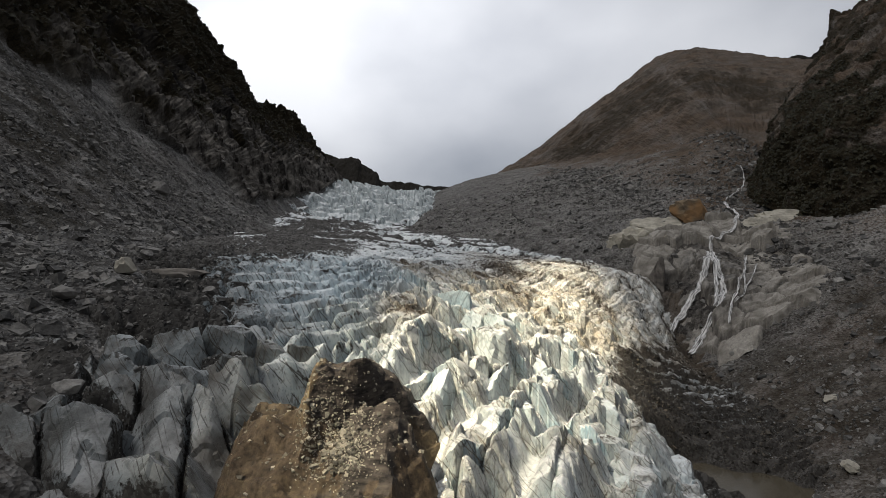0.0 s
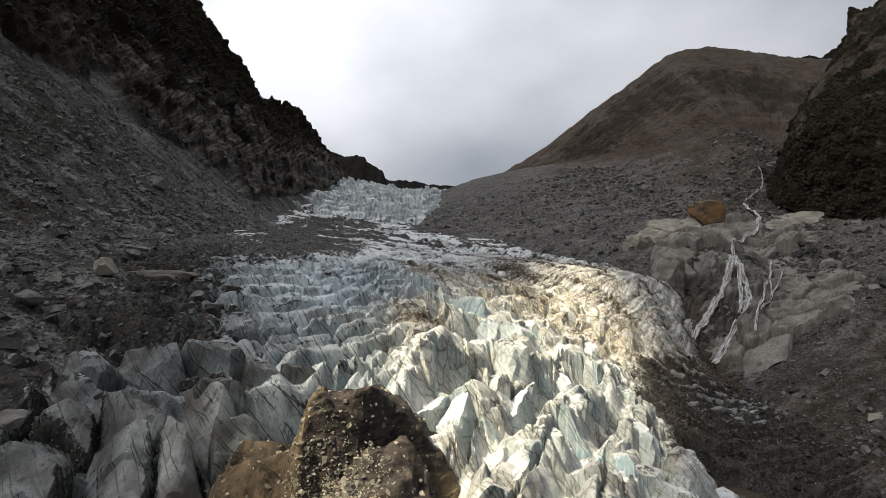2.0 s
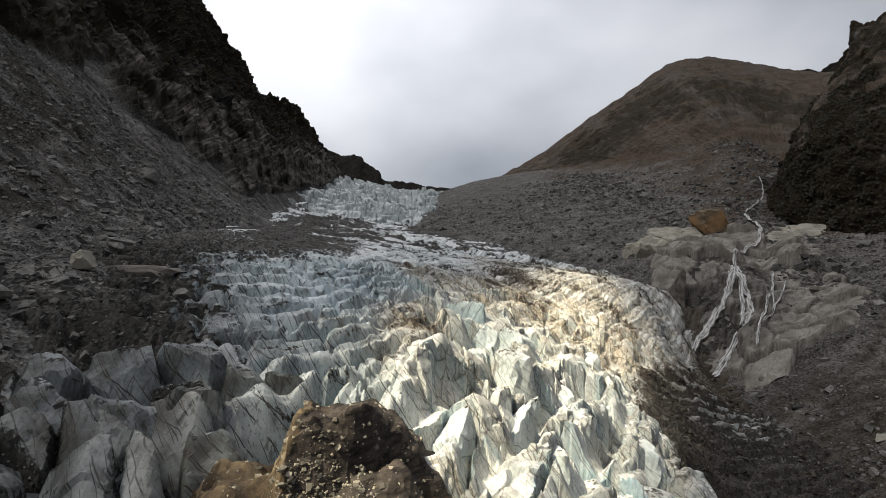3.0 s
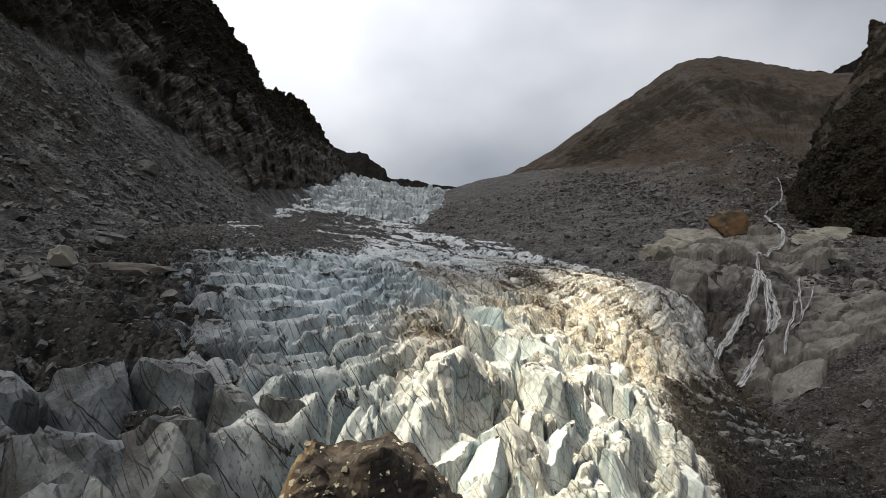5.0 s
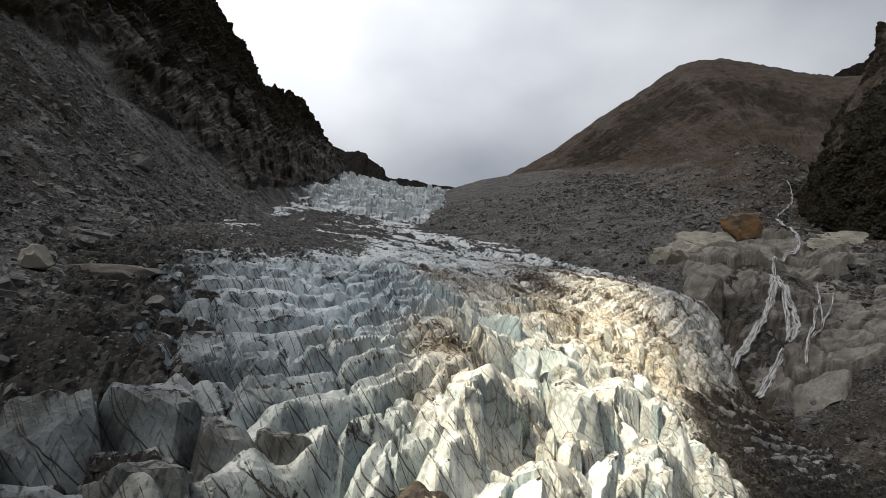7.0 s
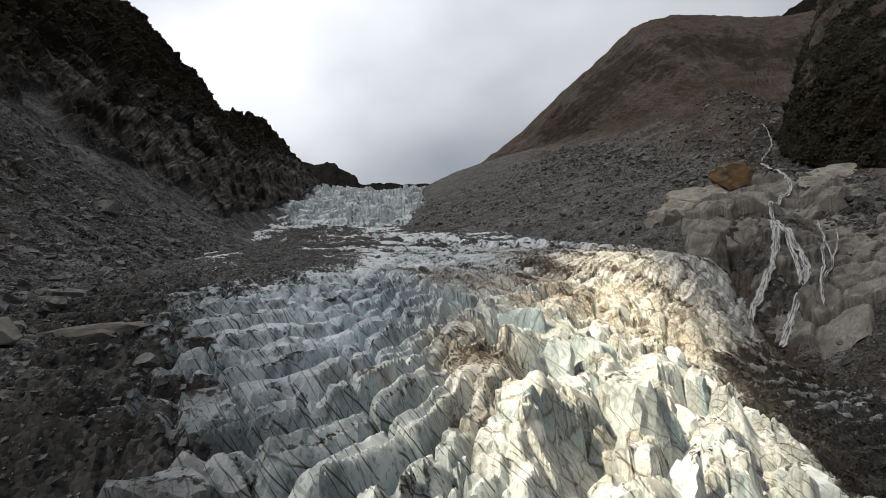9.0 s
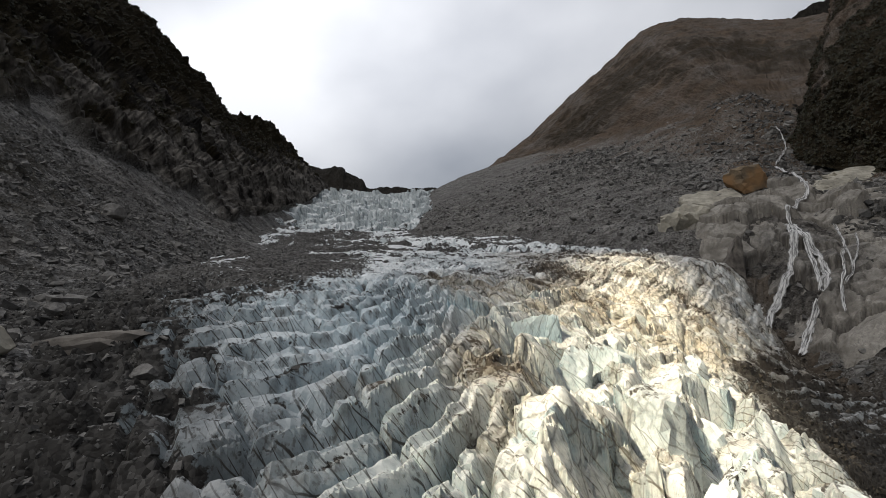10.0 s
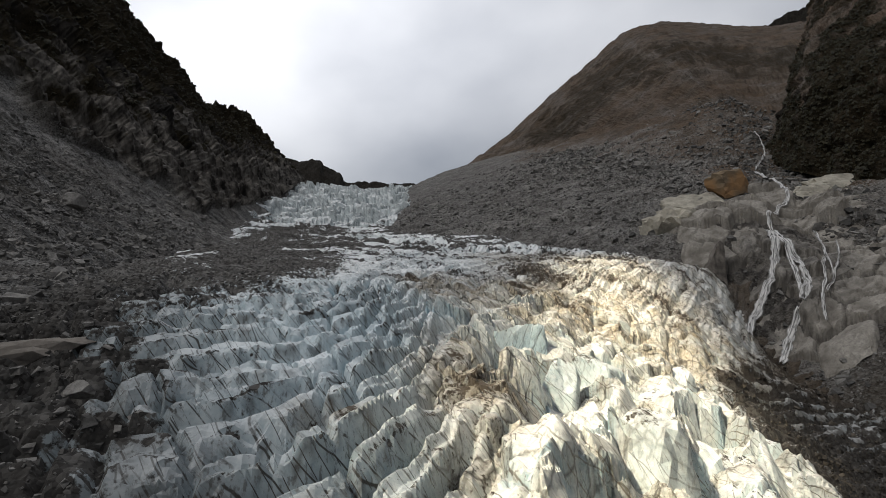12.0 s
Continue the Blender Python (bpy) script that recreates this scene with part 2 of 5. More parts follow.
def ice_material():
    """Glacier ice: bluish white, banded and streaked with rock flour and grit, under debris where the mask says so.
    mask: red debris cover, green brown silt, blue clear blue ice, alpha grime."""
    m, nt, bsdf = nodes_of("glacier_ice")
    debris, silt, clear, grime = mask_of(nt)
    pos = place_of(nt)
    # the ice's bands dip steeply and run slantwise down the glacier
    turn = nt.nodes.new("ShaderNodeMapping")
    turn.inputs["Rotation"].default_value = (0, radians(36), radians(-25))
    nt.links.new(pos, turn.inputs["Vector"])
    banded = turn.outputs["Vector"]
    fine = tex_noise(nt, pos, 0.9, 6, 0.62)
    tilt = nt.nodes.new("ShaderNodeMapping")
    tilt.inputs["Rotation"].default_value = (0, radians(-14), 0)
    nt.links.new(pos, tilt.inputs["Vector"])
    streak = tex_noise(nt, tilt.outputs["Vector"], 1.5, 6, 0.62, (1.0, 1.0, 0.10))
    band = tex_noise(nt, banded, 0.75, 6, 0.65, (1.0, 0.12, 0.12))
    mid = tex_noise(nt, pos, 0.13, 5, 0.55)
    broad = tex_noise(nt, pos, 0.035, 4, 0.5)
    grain = tex_noise(nt, pos, 3.5, 4, 0.65)
    warp = nt.nodes.new("ShaderNodeVectorMath")
    warp.operation = "MULTIPLY_ADD"
    wn = node(nt, "ShaderNodeTexNoise", Scale=0.25, Detail=4.0)
    nt.links.new(pos, wn.inputs["Vector"])
    nt.links.new(wn.outputs["Color"], warp.inputs[0])
    warp.inputs[1].default_value = (2.5, 2.5, 2.5)
    nt.links.new(pos, warp.inputs[2])
    crack = node(nt, "ShaderNodeTexVoronoi", Scale=0.26)
    crack.feature = "DISTANCE_TO_EDGE"
    mp = nt.nodes.new("ShaderNodeMapping")
    mp.inputs["Scale"].default_value = (1.0, 0.6, 0.5)
    nt.links.new(warp.outputs["Vector"], mp.inputs["Vector"])
    nt.links.new(mp.outputs["Vector"], crack.inputs["Vector"])
    # dense bluish ice in broken faces; upward ones white: weathered crust plus painted-in skylight
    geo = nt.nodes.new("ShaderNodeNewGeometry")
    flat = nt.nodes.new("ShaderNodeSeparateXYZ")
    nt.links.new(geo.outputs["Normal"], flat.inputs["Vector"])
    skylit_crust = span(nt, flat.outputs["Z"], 0.42, 0.72)
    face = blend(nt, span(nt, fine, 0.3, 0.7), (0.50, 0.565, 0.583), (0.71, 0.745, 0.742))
    ice = blend(nt, skylit_crust, face, blend(nt, span(nt, fine, 0.3, 0.7), (0.70, 0.725, 0.725), (0.90, 0.905, 0.89)))
    ice = blend(nt, span(nt, broad, 0.40, 0.68, 0.0, 0.35), ice, (0.42, 0.47, 0.48))
    ice = blend(nt, math_node(nt, "MULTIPLY", clear, span(nt, mid, 0.35, 0.65, 0.3, 1.0)), ice, (0.27, 0.49, 0.61))
    dirty = blend(nt, span(nt, fine, 0.35, 0.65), (0.050, 0.045, 0.039), (0.125, 0.116, 0.102))
    much = span(nt, grime, 0.0, 0.35, 0.35, 1.0)
    ice = blend(nt, math_node(nt, "MULTIPLY", span(nt, band, 0.58, 0.63, 0.0, 0.4), much), ice, dirty)
    # thin dirt lines along the bands
    for scale, width in ((0.12, 0.020), (0.30, 0.024)):
        n_ = tex_noise(nt, banded, scale, 3, 0.5, (1.0, 0.12, 0.12))
        off_ = nt.nodes.new("ShaderNodeMath")
        off_.operation = "ABSOLUTE"
        nt.links.new(span(nt, n_, 0.0, 1.0, -0.5, 0.5), off_.inputs[0])
        thin = math_node(nt, "MULTIPLY", span(nt, off_.outputs[0], width * 0.4, width, 1.0, 0.0), span(nt, mid, 0.40, 0.52, 0.05, 1.0))
        ice = blend(nt, math_node(nt, "MULTIPLY", math_node(nt, "MULTIPLY", thin, much), 0.12), ice, (0.035, 0.031, 0.027))
    # grit along the parallel planes in which the ice was sheared
    bent = tex_noise(nt, pos, 0.07, 3, 0.5)
    for way, gap_, width, least in (((0.80, 0.22, 0.56), 2.9, 0.034, 0.41), ((0.74, 0.05, 0.67), 8.9, 0.014, 0.34), ((0.86, 0.34, 0.38), 1.5, 0.040, 0.47)):
        along = nt.nodes.new("ShaderNodeVectorMath")
        along.operation = "DOT_PRODUCT"
        along.inputs[1].default_value = way
        nt.links.new(pos, along.inputs[0])
        run = math_node(nt, "ADD", math_node(nt, "MULTIPLY", along.outputs["Value"], 1.0 / gap_, False), math_node(nt, "MULTIPLY", bent, 0.9, False), False)
        part_ = nt.nodes.new("ShaderNodeMath")
        part_.operation = "PINGPONG"
        part_.inputs[1].default_value = 0.5
        nt.links.new(run, part_.inputs[0])
        plane = math_node(nt, "MULTIPLY", span(nt, part_.outputs[0], width * 0.6, width * 1.3, 1.0, 0.0), span(nt, tex_noise(nt, pos, 0.21, 4, 0.6), least, least + 0.08))
        ice = blend(nt, math_node(nt, "MULTIPLY", math_node(nt, "MULTIPLY", plane, span(nt, grime, 0.05, 0.3, 0.40, 1.0)), span(nt, skylit_crust, 0.0, 1.0, 0.95, 0.65)), ice, (0.032, 0.028, 0.024))
    ice = blend(nt, math_node(nt, "MULTIPLY", span(nt, streak, 0.55, 0.62, 0.0, 0.6), math_node(nt, "MULTIPLY", much, span(nt, skylit_crust, 0.0, 1.0, 1.0, 0.25))), ice, dirty)
    # an even film of rock flour, and black runs where it gathers
    ice = blend(nt, math_node(nt, "MULTIPLY", grime, span(nt, mid, 0.35, 0.65, 0.62, 0.94)), ice, blend(nt, span(nt, broad, 0.42, 0.58), (0.056, 0.060, 0.058), (0.038, 0.032, 0.025)))
    ice = blend(nt, math_node(nt, "MULTIPLY", grime, span(nt, math_node(nt, "ADD", mid, math_node(nt, "MULTIPLY", streak, 0.9)), 0.98, 1.10, 0.0, 0.95)), ice, dirty)
    silty = blend(nt, span(nt, fine, 0.35, 0.65), (0.17, 0.135, 0.092), (0.56, 0.515, 0.42))
    ice = blend(nt, math_node(nt, "MULTIPLY", silt, span(nt, mid, 0.36, 0.6, 0.35, 1.0)), ice, silty)
    line = math_node(nt, "MULTIPLY", span(nt, crack.outputs["Distance"], 0.0, 0.055, 1.0, 0.0), span(nt, mid, 0.38, 0.5))
    ice = blend(nt, math_node(nt, "MULTIPLY", line, span(nt, silt, 0.1, 0.5, 0.03, 0.95)), ice, (0.045, 0.038, 0.030))
    flecks = math_node(nt, "MULTIPLY", span(nt, grain, 0.62, 0.70), span(nt, mid, 0.46, 0.62, 0.05, 0.8))
    ice = blend(nt, flecks, ice, (0.06, 0.054, 0.046))
    stones = node(nt, "ShaderNodeTexVoronoi", Scale=1.3)
    nt.links.new(pos, stones.inputs["Vector"])
    rubble = blend(nt, span(nt, stones.outputs["Color"], 0.15, 0.95), (0.016, 0.015, 0.014), (0.19, 0.182, 0.170))
    rubble = blend(nt, span(nt, mid, 0.42, 0.68, 0.0, 0.55), rubble, (0.034, 0.029, 0.025))
    rubble = blend(nt, math_node(nt, "MULTIPLY", grime, 0.72), rubble, (0.018, 0.016, 0.0135))
    rubble = blend(nt, math_node(nt, "MULTIPLY", silt, 0.6), rubble, (0.085, 0.062, 0.040))
    edge = math_node(nt, "ADD", debris, span(nt, fine, 0.3, 0.7, -0.30, 0.30))
    cover = span(nt, edge, 0.40, 0.56)
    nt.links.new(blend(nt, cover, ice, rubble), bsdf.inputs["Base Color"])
    nt.links.new(span(nt, cover, 0, 1, 0.40, 0.9), bsdf.inputs["Roughness"])
    hgt = math_node(nt, "ADD", math_node(nt, "MULTIPLY", fine, 0.6), math_node(nt, "MULTIPLY", grain, 0.35))
    hgt = math_node(nt, "SUBTRACT", hgt, math_node(nt, "MULTIPLY", math_node(nt, "MULTIPLY", cover, stones.outputs["Distance"]), 0.7), False)
    add_bump(nt, bsdf, hgt, 0.45, 0.6)
    bsdf.inputs["Specular IOR Level"].default_value = 0.3
    return m


def land_material():
    """Slopes: grey rubble, brown soil, dark cliff rock and mossy growth by the mask (red cliff, green soil, blue growth, alpha freshly broken rock)."""
    m, nt, bsdf = nodes_of("mountain_ground")
    cliff, soil, growth, fresh = mask_of(nt)
    pos = place_of(nt)
    broad = tex_noise(nt, pos, 0.012, 6, 0.55)
    mid = tex_noise(nt, pos, 0.09, 6, 0.6)
    fine = tex_noise(nt, pos, 0.7, 6, 0.68)
    stones = node(nt, "ShaderNodeTexVoronoi", Scale=0.42)
    nt.links.new(pos, stones.inputs["Vector"])
    small = node(nt, "ShaderNodeTexVoronoi", Scale=1.1)
    nt.links.new(pos, small.inputs["Vector"])
    hue = nt.nodes.new("ShaderNodeSeparateColor")
    nt.links.new(small.outputs["Color"], hue.inputs["Color"])
    big = nt.nodes.new("ShaderNodeSeparateColor")
    nt.links.new(stones.outputs["Color"], big.inputs["Color"])
    coarse = span(nt, tex_noise(nt, pos, 0.03, 4, 0.6), 0.36, 0.62)
    grey = blend(nt, span(nt, fine, 0.3, 0.7), (0.048, 0.0465, 0.045), (0.172, 0.168, 0.161))
    grey = blend(nt, span(nt, hue.outputs["Red"], 0.45, 1.0, 0, 0.75), grey, (0.30, 0.294, 0.283))
    grey = blend(nt, span(nt, hue.outputs["Green"], 0.6, 0.95, 0, 0.85), grey, (0.020, 0.0185, 0.017))
    grey = blend(nt, math_node(nt, "MULTIPLY", span(nt, big.outputs["Red"], 0.72, 0.82), coarse), grey, (0.25, 0.238, 0.220))
    grey = blend(nt, span(nt, mid, 0.38, 0.68, 0, 0.6), grey, (0.046, 0.040, 0.035))
    # runs of coarser and finer rubble down the slope
    runs = tex_noise(nt, pos, 0.10, 5, 0.6, (0.22, 1.0, 0.30))
    grey = blend(nt, span(nt, runs, 0.50, 0.64, 0, 0.75), grey, (0.019, 0.018, 0.017))
    grey = blend(nt, math_node(nt, "MULTIPLY", span(nt, runs, 0.46, 0.36), span(nt, hue.outputs["Blue"], 0.5, 0.8, 0.1, 0.8)), grey, (0.30, 0.29, 0.272))
    brown = blend(nt, span(nt, fine, 0.3, 0.7), (0.046, 0.031, 0.0195), (0.135, 0.096, 0.064))
    brown = blend(nt, span(nt, mid, 0.36, 0.66, 0, 0.65), brown, (0.052, 0.031, 0.019))
    brown = blend(nt, span(nt, tex_noise(nt, pos, 0.022, 5, 0.6), 0.46, 0.60, 0, 0.75), brown, (0.040, 0.027, 0.016))
    brown = blend(nt, span(nt, hue.outputs["Red"], 0.6, 1.0, 0, 0.40), brown, (0.165, 0.135, 0.107))
    col = blend(nt, math_node(nt, "MULTIPLY", soil, span(nt, broad, 0.3, 0.6, 0.55, 1.0)), grey, brown)
    col = blend(nt, math_node(nt, "MULTIPLY", fresh, span(nt, hue.outputs["Green"], 0.25, 0.6, 0.75, 0.0)), col, (0.25, 0.241, 0.228))
    streak = tex_noise(nt, pos, 0.11, 6, 0.62, (1.0, 1.0, 0.22))
    rock = blend(nt, span(nt, streak, 0.40, 0.74), (0.005, 0.0045, 0.004), (0.030, 0.026, 0.022))
    pale = blend(nt, span(nt, streak, 0.38, 0.62), (0.020, 0.017, 0.015), (0.185, 0.170, 0.151))
    rock = blend(nt, math_node(nt, "MULTIPLY", fresh, span(nt, mid, 0.35, 0.55, 0.3, 1.0)), rock, pale)
    col = blend(nt, cliff, col, rock)
    green = blend(nt, span(nt, fine, 0.35, 0.65), (0.006, 0.0052, 0.0027), (0.030, 0.023, 0.0115))
    col = blend(nt, math_node(nt, "MULTIPLY", growth, span(nt, mid, 0.28, 0.45, 0.5, 1.0)), col, green)
    nt.links.new(col, bsdf.inputs["Base Color"])
    bsdf.inputs["Roughness"].default_value = 0.95
    bsdf.inputs["Specular IOR Level"].default_value = 0.12
    hgt = math_node(nt, "ADD", math_node(nt, "MULTIPLY", fine, 0.5), math_node(nt, "MULTIPLY", small.outputs["Distance"], 0.5))
    add_bump(nt, bsdf, hgt, 0.9, 1.6)
    return m


def stone_material(name, dark, light, scale=0.6, warm=None):
    m, nt, bsdf = nodes_of(name)
    pos = place_of(nt)
    info = nt.nodes.new("ShaderNodeNewGeometry")
    n1 = tex_noise(nt, pos, scale, 6, 0.62)
    n2 = tex_noise(nt, pos, scale * 5, 5, 0.65)
    col = blend(nt, span(nt, n1, 0.3, 0.7), dark, light)
    col = blend(nt, span(nt, n2, 0.5, 0.75, 0, 0.5), col, tuple(0.45 * c for c in dark))
    if warm:
        col = blend(nt, span(nt, tex_noise(nt, pos, scale * 0.6, 4, 0.5), 0.42, 0.6), col, warm)
    shade = blend(nt, info.outputs["Random Per Island"], (0.38, 0.38, 0.38), (1.7, 1.67, 1.62))
    mul = nt.nodes.new("ShaderNodeMix")
    mul.data_type, mul.blend_type = "RGBA", "MULTIPLY"
    mul.inputs[0].default_value = 1.0
    nt.links.new(col, mul.inputs[6])
    nt.links.new(shade, mul.inputs[7])
    nt.links.new(mul.outputs[2], bsdf.inputs["Base Color"])
    bsdf.inputs["Roughness"].default_value = 0.9
    bsdf.inputs["Specular IOR Level"].default_value = 0.25
    add_bump(nt, bsdf, n2, 0.6, 0.3)
    return m


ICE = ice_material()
LAND = land_material()
ROCK = stone_material("grey_rock", (0.066, 0.064, 0.061), (0.180, 0.175, 0.167))


SHEETS = {}


# ---------------------------------------------------------------- the glacier
# heights of the ice over the plan: columns across the valley, rows up the valley
ICE_X = (-120, -75, -40, -10, 20, 50, 80, 110, 134, 150)
ICE_Y = (22, 60, 100, 125, 175, 225, 285, 330, 370, 392, 450)
ICE_Z = (
    (-6, -8, -10, -12, -14, -14, -14, -14, -14, -14),
    (66, 66, 62, 58, 40, 26, 16, 12, 12, 12),
    (74, 75, 73, 70, 48, 32, 18, 13, 13, 14),
    (80, 79, 78, 72, 56, 40, 22, 14, 14, 15),
    (90, 85, 83, 80, 63, 50, 31, 15, 15, 16),
    (96, 93, 90, 85, 72, 57, 38, 20, 20, 22),
    (101, 98, 94, 89, 82, 66, 48, 30, 24, 25),
    (104, 100, 96, 93, 87, 79, 72, 60, 37, 26),
    (107, 103, 99, 97, 94, 91, 88, 82, 66, 40),
    (108, 104, 100, 98, 95.5, 92.5, 90, 87, 82, 70),
    (112, 108, 104, 102, 100, 98, 95, 92, 88, 78),
)


def ice_base(x, y):
    z = np.array(ICE_Z, float)
    fi = np.interp(y, ICE_Y, np.arange(len(ICE_Y)))
    fj = np.interp(x, ICE_X, np.arange(len(ICE_X)))
    i, j = np.clip(fi.astype(int), 0, len(ICE_Y) - 2), np.clip(fj.astype(int), 0, len(ICE_X) - 2)
    a, b = fi - i, fj - j
    a, b = a * 0.5 + 0.5 * a * a * (3 - 2 * a), b * 0.5 + 0.5 * b * b * (3 - 2 * b)
    return (z[i, j] * (1 - a) + z[i + 1, j] * a) * (1 - b) + (z[i, j + 1] * (1 - a) + z[i + 1, j + 1] * a) * b


def saw(q, face):
    """Steps: up over the first part of each period, gently down over the rest."""
    f = q - np.floor(q)
    return np.where(f < face, f / face, 1 - (f - face) / (1 - face))


def mesa(q):
    """Blocks between crevasses: a face up, a flat top, a steep back."""
    f = q - np.floor(q)
    top = 1 - 0.14 * (f - 0.30) / 0.44
    return np.where(f < 0.30, f / 0.30, np.where(f < 0.74, top, 0.86 * (1 - (f - 0.74) / 0.26)))


def ridge_phase(x, y):
    """Runs up the glacier; its level lines are the crests, which bend up-valley towards the middle."""
    k = np.interp(y, (100, 160, 230, 300, 400), (2.0, 3.0, 4.6, 3.5, 2.0))
    e = np.clip(x + 50, 0, 34) / 10
    return y - 0.3 * (x + 60) - k * e * e - 1.2 * np.clip(x + 16, 0, 300)


def mound_height(x, y):
    """The heap on the near ice: a sharp crest, steep on its left, over a broad muddy bench towards the valley."""
    front = np.interp(x, (-24, -15, -10, 0), (96, 103, 110, 116))
    top = np.interp(x, (-29, -26.5, -23.2, -19, -15.2, -12, -4, 4), (62, 68, 79.4, 78.6, 79.4, 76.0, 66.0, 50))
    ridge = top - 0.55 * np.clip(y - front - 9, 0, 99) - 1.5 * np.clip(front - y, 0, 99)
    bench = np.interp(y, (58, 70, 80, 88, 93, 97, 104, 120), (38, 49, 58.5, 66.0, 69.5, 71.5, 71, 62))
    off = x + 20.5
    spill = np.clip(np.abs(off) - 12, 0, 99)
    bench = bench - np.where(off < 0, 1.5, 1.8) * spill - 0.02 * spill ** 2
    return np.maximum(bench, ridge)


def ice_surface(x, y):
    """Height and mask of the crevassed glacier, from the tongue up to the icefall."""
    wx = x + 4 * fbm(x / 34, y / 34, octaves=3, seed=3)
    wy = y + 4 * fbm(x / 34, y / 34, octaves=3, seed=4)
    z = ice_base(wx, wy)
    valley = np.interp(y, (440, 560, 680, 800, 1000, 1250, 1500, 1600, 1750), (101, 110, 122, 134, 172, 212, 250, 254, 245)) - 0.012 * (x + 60) + 0.13 * np.clip(-95 - x, 0, 160) * step(540, 740, y)
    valley -= 0.6 * np.clip(x - np.interp(y, (430, 460, 560, 680, 740, 800, 1050, 1400, 1600), (85, 70, 45, -38, -34, -34, -24, -14, 0)), 0, 120) * step(1700, 1500, y)
    up = step(440, 530, y)
    z = z * (1 - up) + valley * up
    n1 = fbm(x / 26, y / 20, octaves=4, seed=25)
    n2 = fbm(x / 7, y / 7, octaves=4, seed=26)
    # where each kind of ice lies
    right = step(-24, -8, x + 5 * n1 + 0.06 * (y - 170)) * step(345, 300, y)
    basin = step(0, 18, x + 7 * n1 - np.interp(y, (200, 245, 280, 300, 335, 375, 430), (62, 62, 72, 86, 118, 150, 168))) * step(430, 390, y)
    right = right * (1 - basin)
    front = step(-30, -42, x + 0.35 * (y - 120)) * step(146, 134, y + 0.15 * (x + 60) + 5 * n1)
    far = step(230, 340, y)
    trans = np.clip(1 - right - front, 0, 1) * (1 - basin) * (1 - 0.75 * bump(x, y, -14, 182, 10, 24))
    # steps across the flow, with fluted faces towards the valley
    q = ridge_phase(x, y) + 5 * fbm(x / 40, y / 40, octaves=3, seed=7) + 2.0 * fbm(x / 13, y / 13, octaves=2, seed=5) + 0.7 * fbm(x / 4, y / 6, octaves=2, seed=8)
    period = 11.5 + 4 * far
    amp = (4.6 + 4.2 * step(-0.5, 0.6, fbm(x / 30, y / 22, octaves=2, seed=9))) * (1 - 0.75 * far) * (1 - 0.3 * step(450, 600, y))
    s1 = mesa(q / period)
    s2 = saw(q / 4.7 + 0.3, 0.35)
    foot_ = np.abs((q / period + 0.5) % 1.0 - 0.5) * period
    z = z - trans * (1 - 0.8 * far) * (5.5 + 5.0 * n1) * np.exp(-(foot_ / 1.0) ** 2)
    z = z + trans * (amp * (s1 - 0.62) + (1.5 + 1.2 * n1) * (s2 - 0.5) * (1 - 0.4 * far))
    # broad waves and bowed ridges of the flat middle reach
    rim = np.interp(y, (300, 340, 370, 400, 430, 460, 560, 680, 800), (152, 150, 160, 156, 120, 90, 52, -36, -32))
    reach = step(400, 470, y) * step(830, 760, y) * (1 - 0.85 * step(-70, -15, x - rim))
    bow = y + 0.0035 * (x + 70) ** 2 + 10 * fbm(x / 60, y / 60, octaves=3, seed=27)
    z = z + reach * (5.5 * fbm(x / 55, y / 48, octaves=3, seed=28) + 4.0 * (saw(bow / 26, 0.35) - 0.5))
    # notches that cut the crests into teeth
    v = x * 0.85 + y * 0.5 + 2 * fbm(x / 12, y / 12, octaves=2, seed=10)
    notch = step(0.80, 1.0, ridged(v / 9, (y - x) / 40, octaves=1, seed=11))
    z = z - trans * notch * 2.3 * (1 - 0.5 * far)
    # fins and blades, long in the direction of the flow
    bx, by = x + 2.5 * fbm(x / 14, y / 14, octaves=2, seed=12), y + 2.5 * fbm(x / 14, y / 14, octaves=2, seed=13)
    p = bx - 0.42 * (by - 150)
    fin = saw(-p / 15.0 + 0.25 * fbm(x / 30, y / 60, octaves=2, seed=19), 0.42)
    fin = fin * fin * (3 - 2 * fin)
    rib = saw(-p / 5.4 + 0.3 * n1, 0.4)
    f1, f2, r1, r2, r3, ox, oy = cells((bx - 0.42 * by) / 13.0, by / 22.0, seed=20)
    gap = step(0.0, 0.13, f2 - f1)
    block = 7.0 * (r1 - 0.5) - 9.0 * (r2 - 0.2) * oy + 4 * (r3 - 0.5) * ox - 7 * (1 - gap) * step(0.3, 0.6, r3)
    g1, g2, s_1, s_2, s_3, gx, gy = cells((bx - 0.3 * by) / 4.6, by / 6.4, seed=33)
    facet = 1.6 * (s_1 - 0.5) + 2.4 * (s_2 - 0.5) * gx + 2.4 * (s_3 - 0.3) * gy * -1
    l1, l2, e1, e2, e3, lx, ly = cells((bx + 0.4 * by) / 8.5, (by - 0.3 * bx) / 10.0, seed=37)
    slabs = 3.0 * (e1 - 0.5) + 5.0 * (e2 - 0.5) * lx - 4.5 * e3 * ly - 2.0 * step(0.10, 0.0, l2 - l1)
    calm = (1 - 0.62 * step(185, 255, y)) * (1 - 0.85 * bump(x, y, -13, 182, 9, 26))
    tower = 8.0 * (fin - 0.5) + 1.15 * block
    # broken off flat on top, cut deep between
    tower = np.where(tower > 1.5, 1.5 + 0.7 * (tower - 1.5), tower * 1.1)
    z = z + right * (tower * calm + 1.1 * (rib - 0.5) * (1 - far) + facet * (0.24 + 0.6 * far) + 0.6 * slabs)
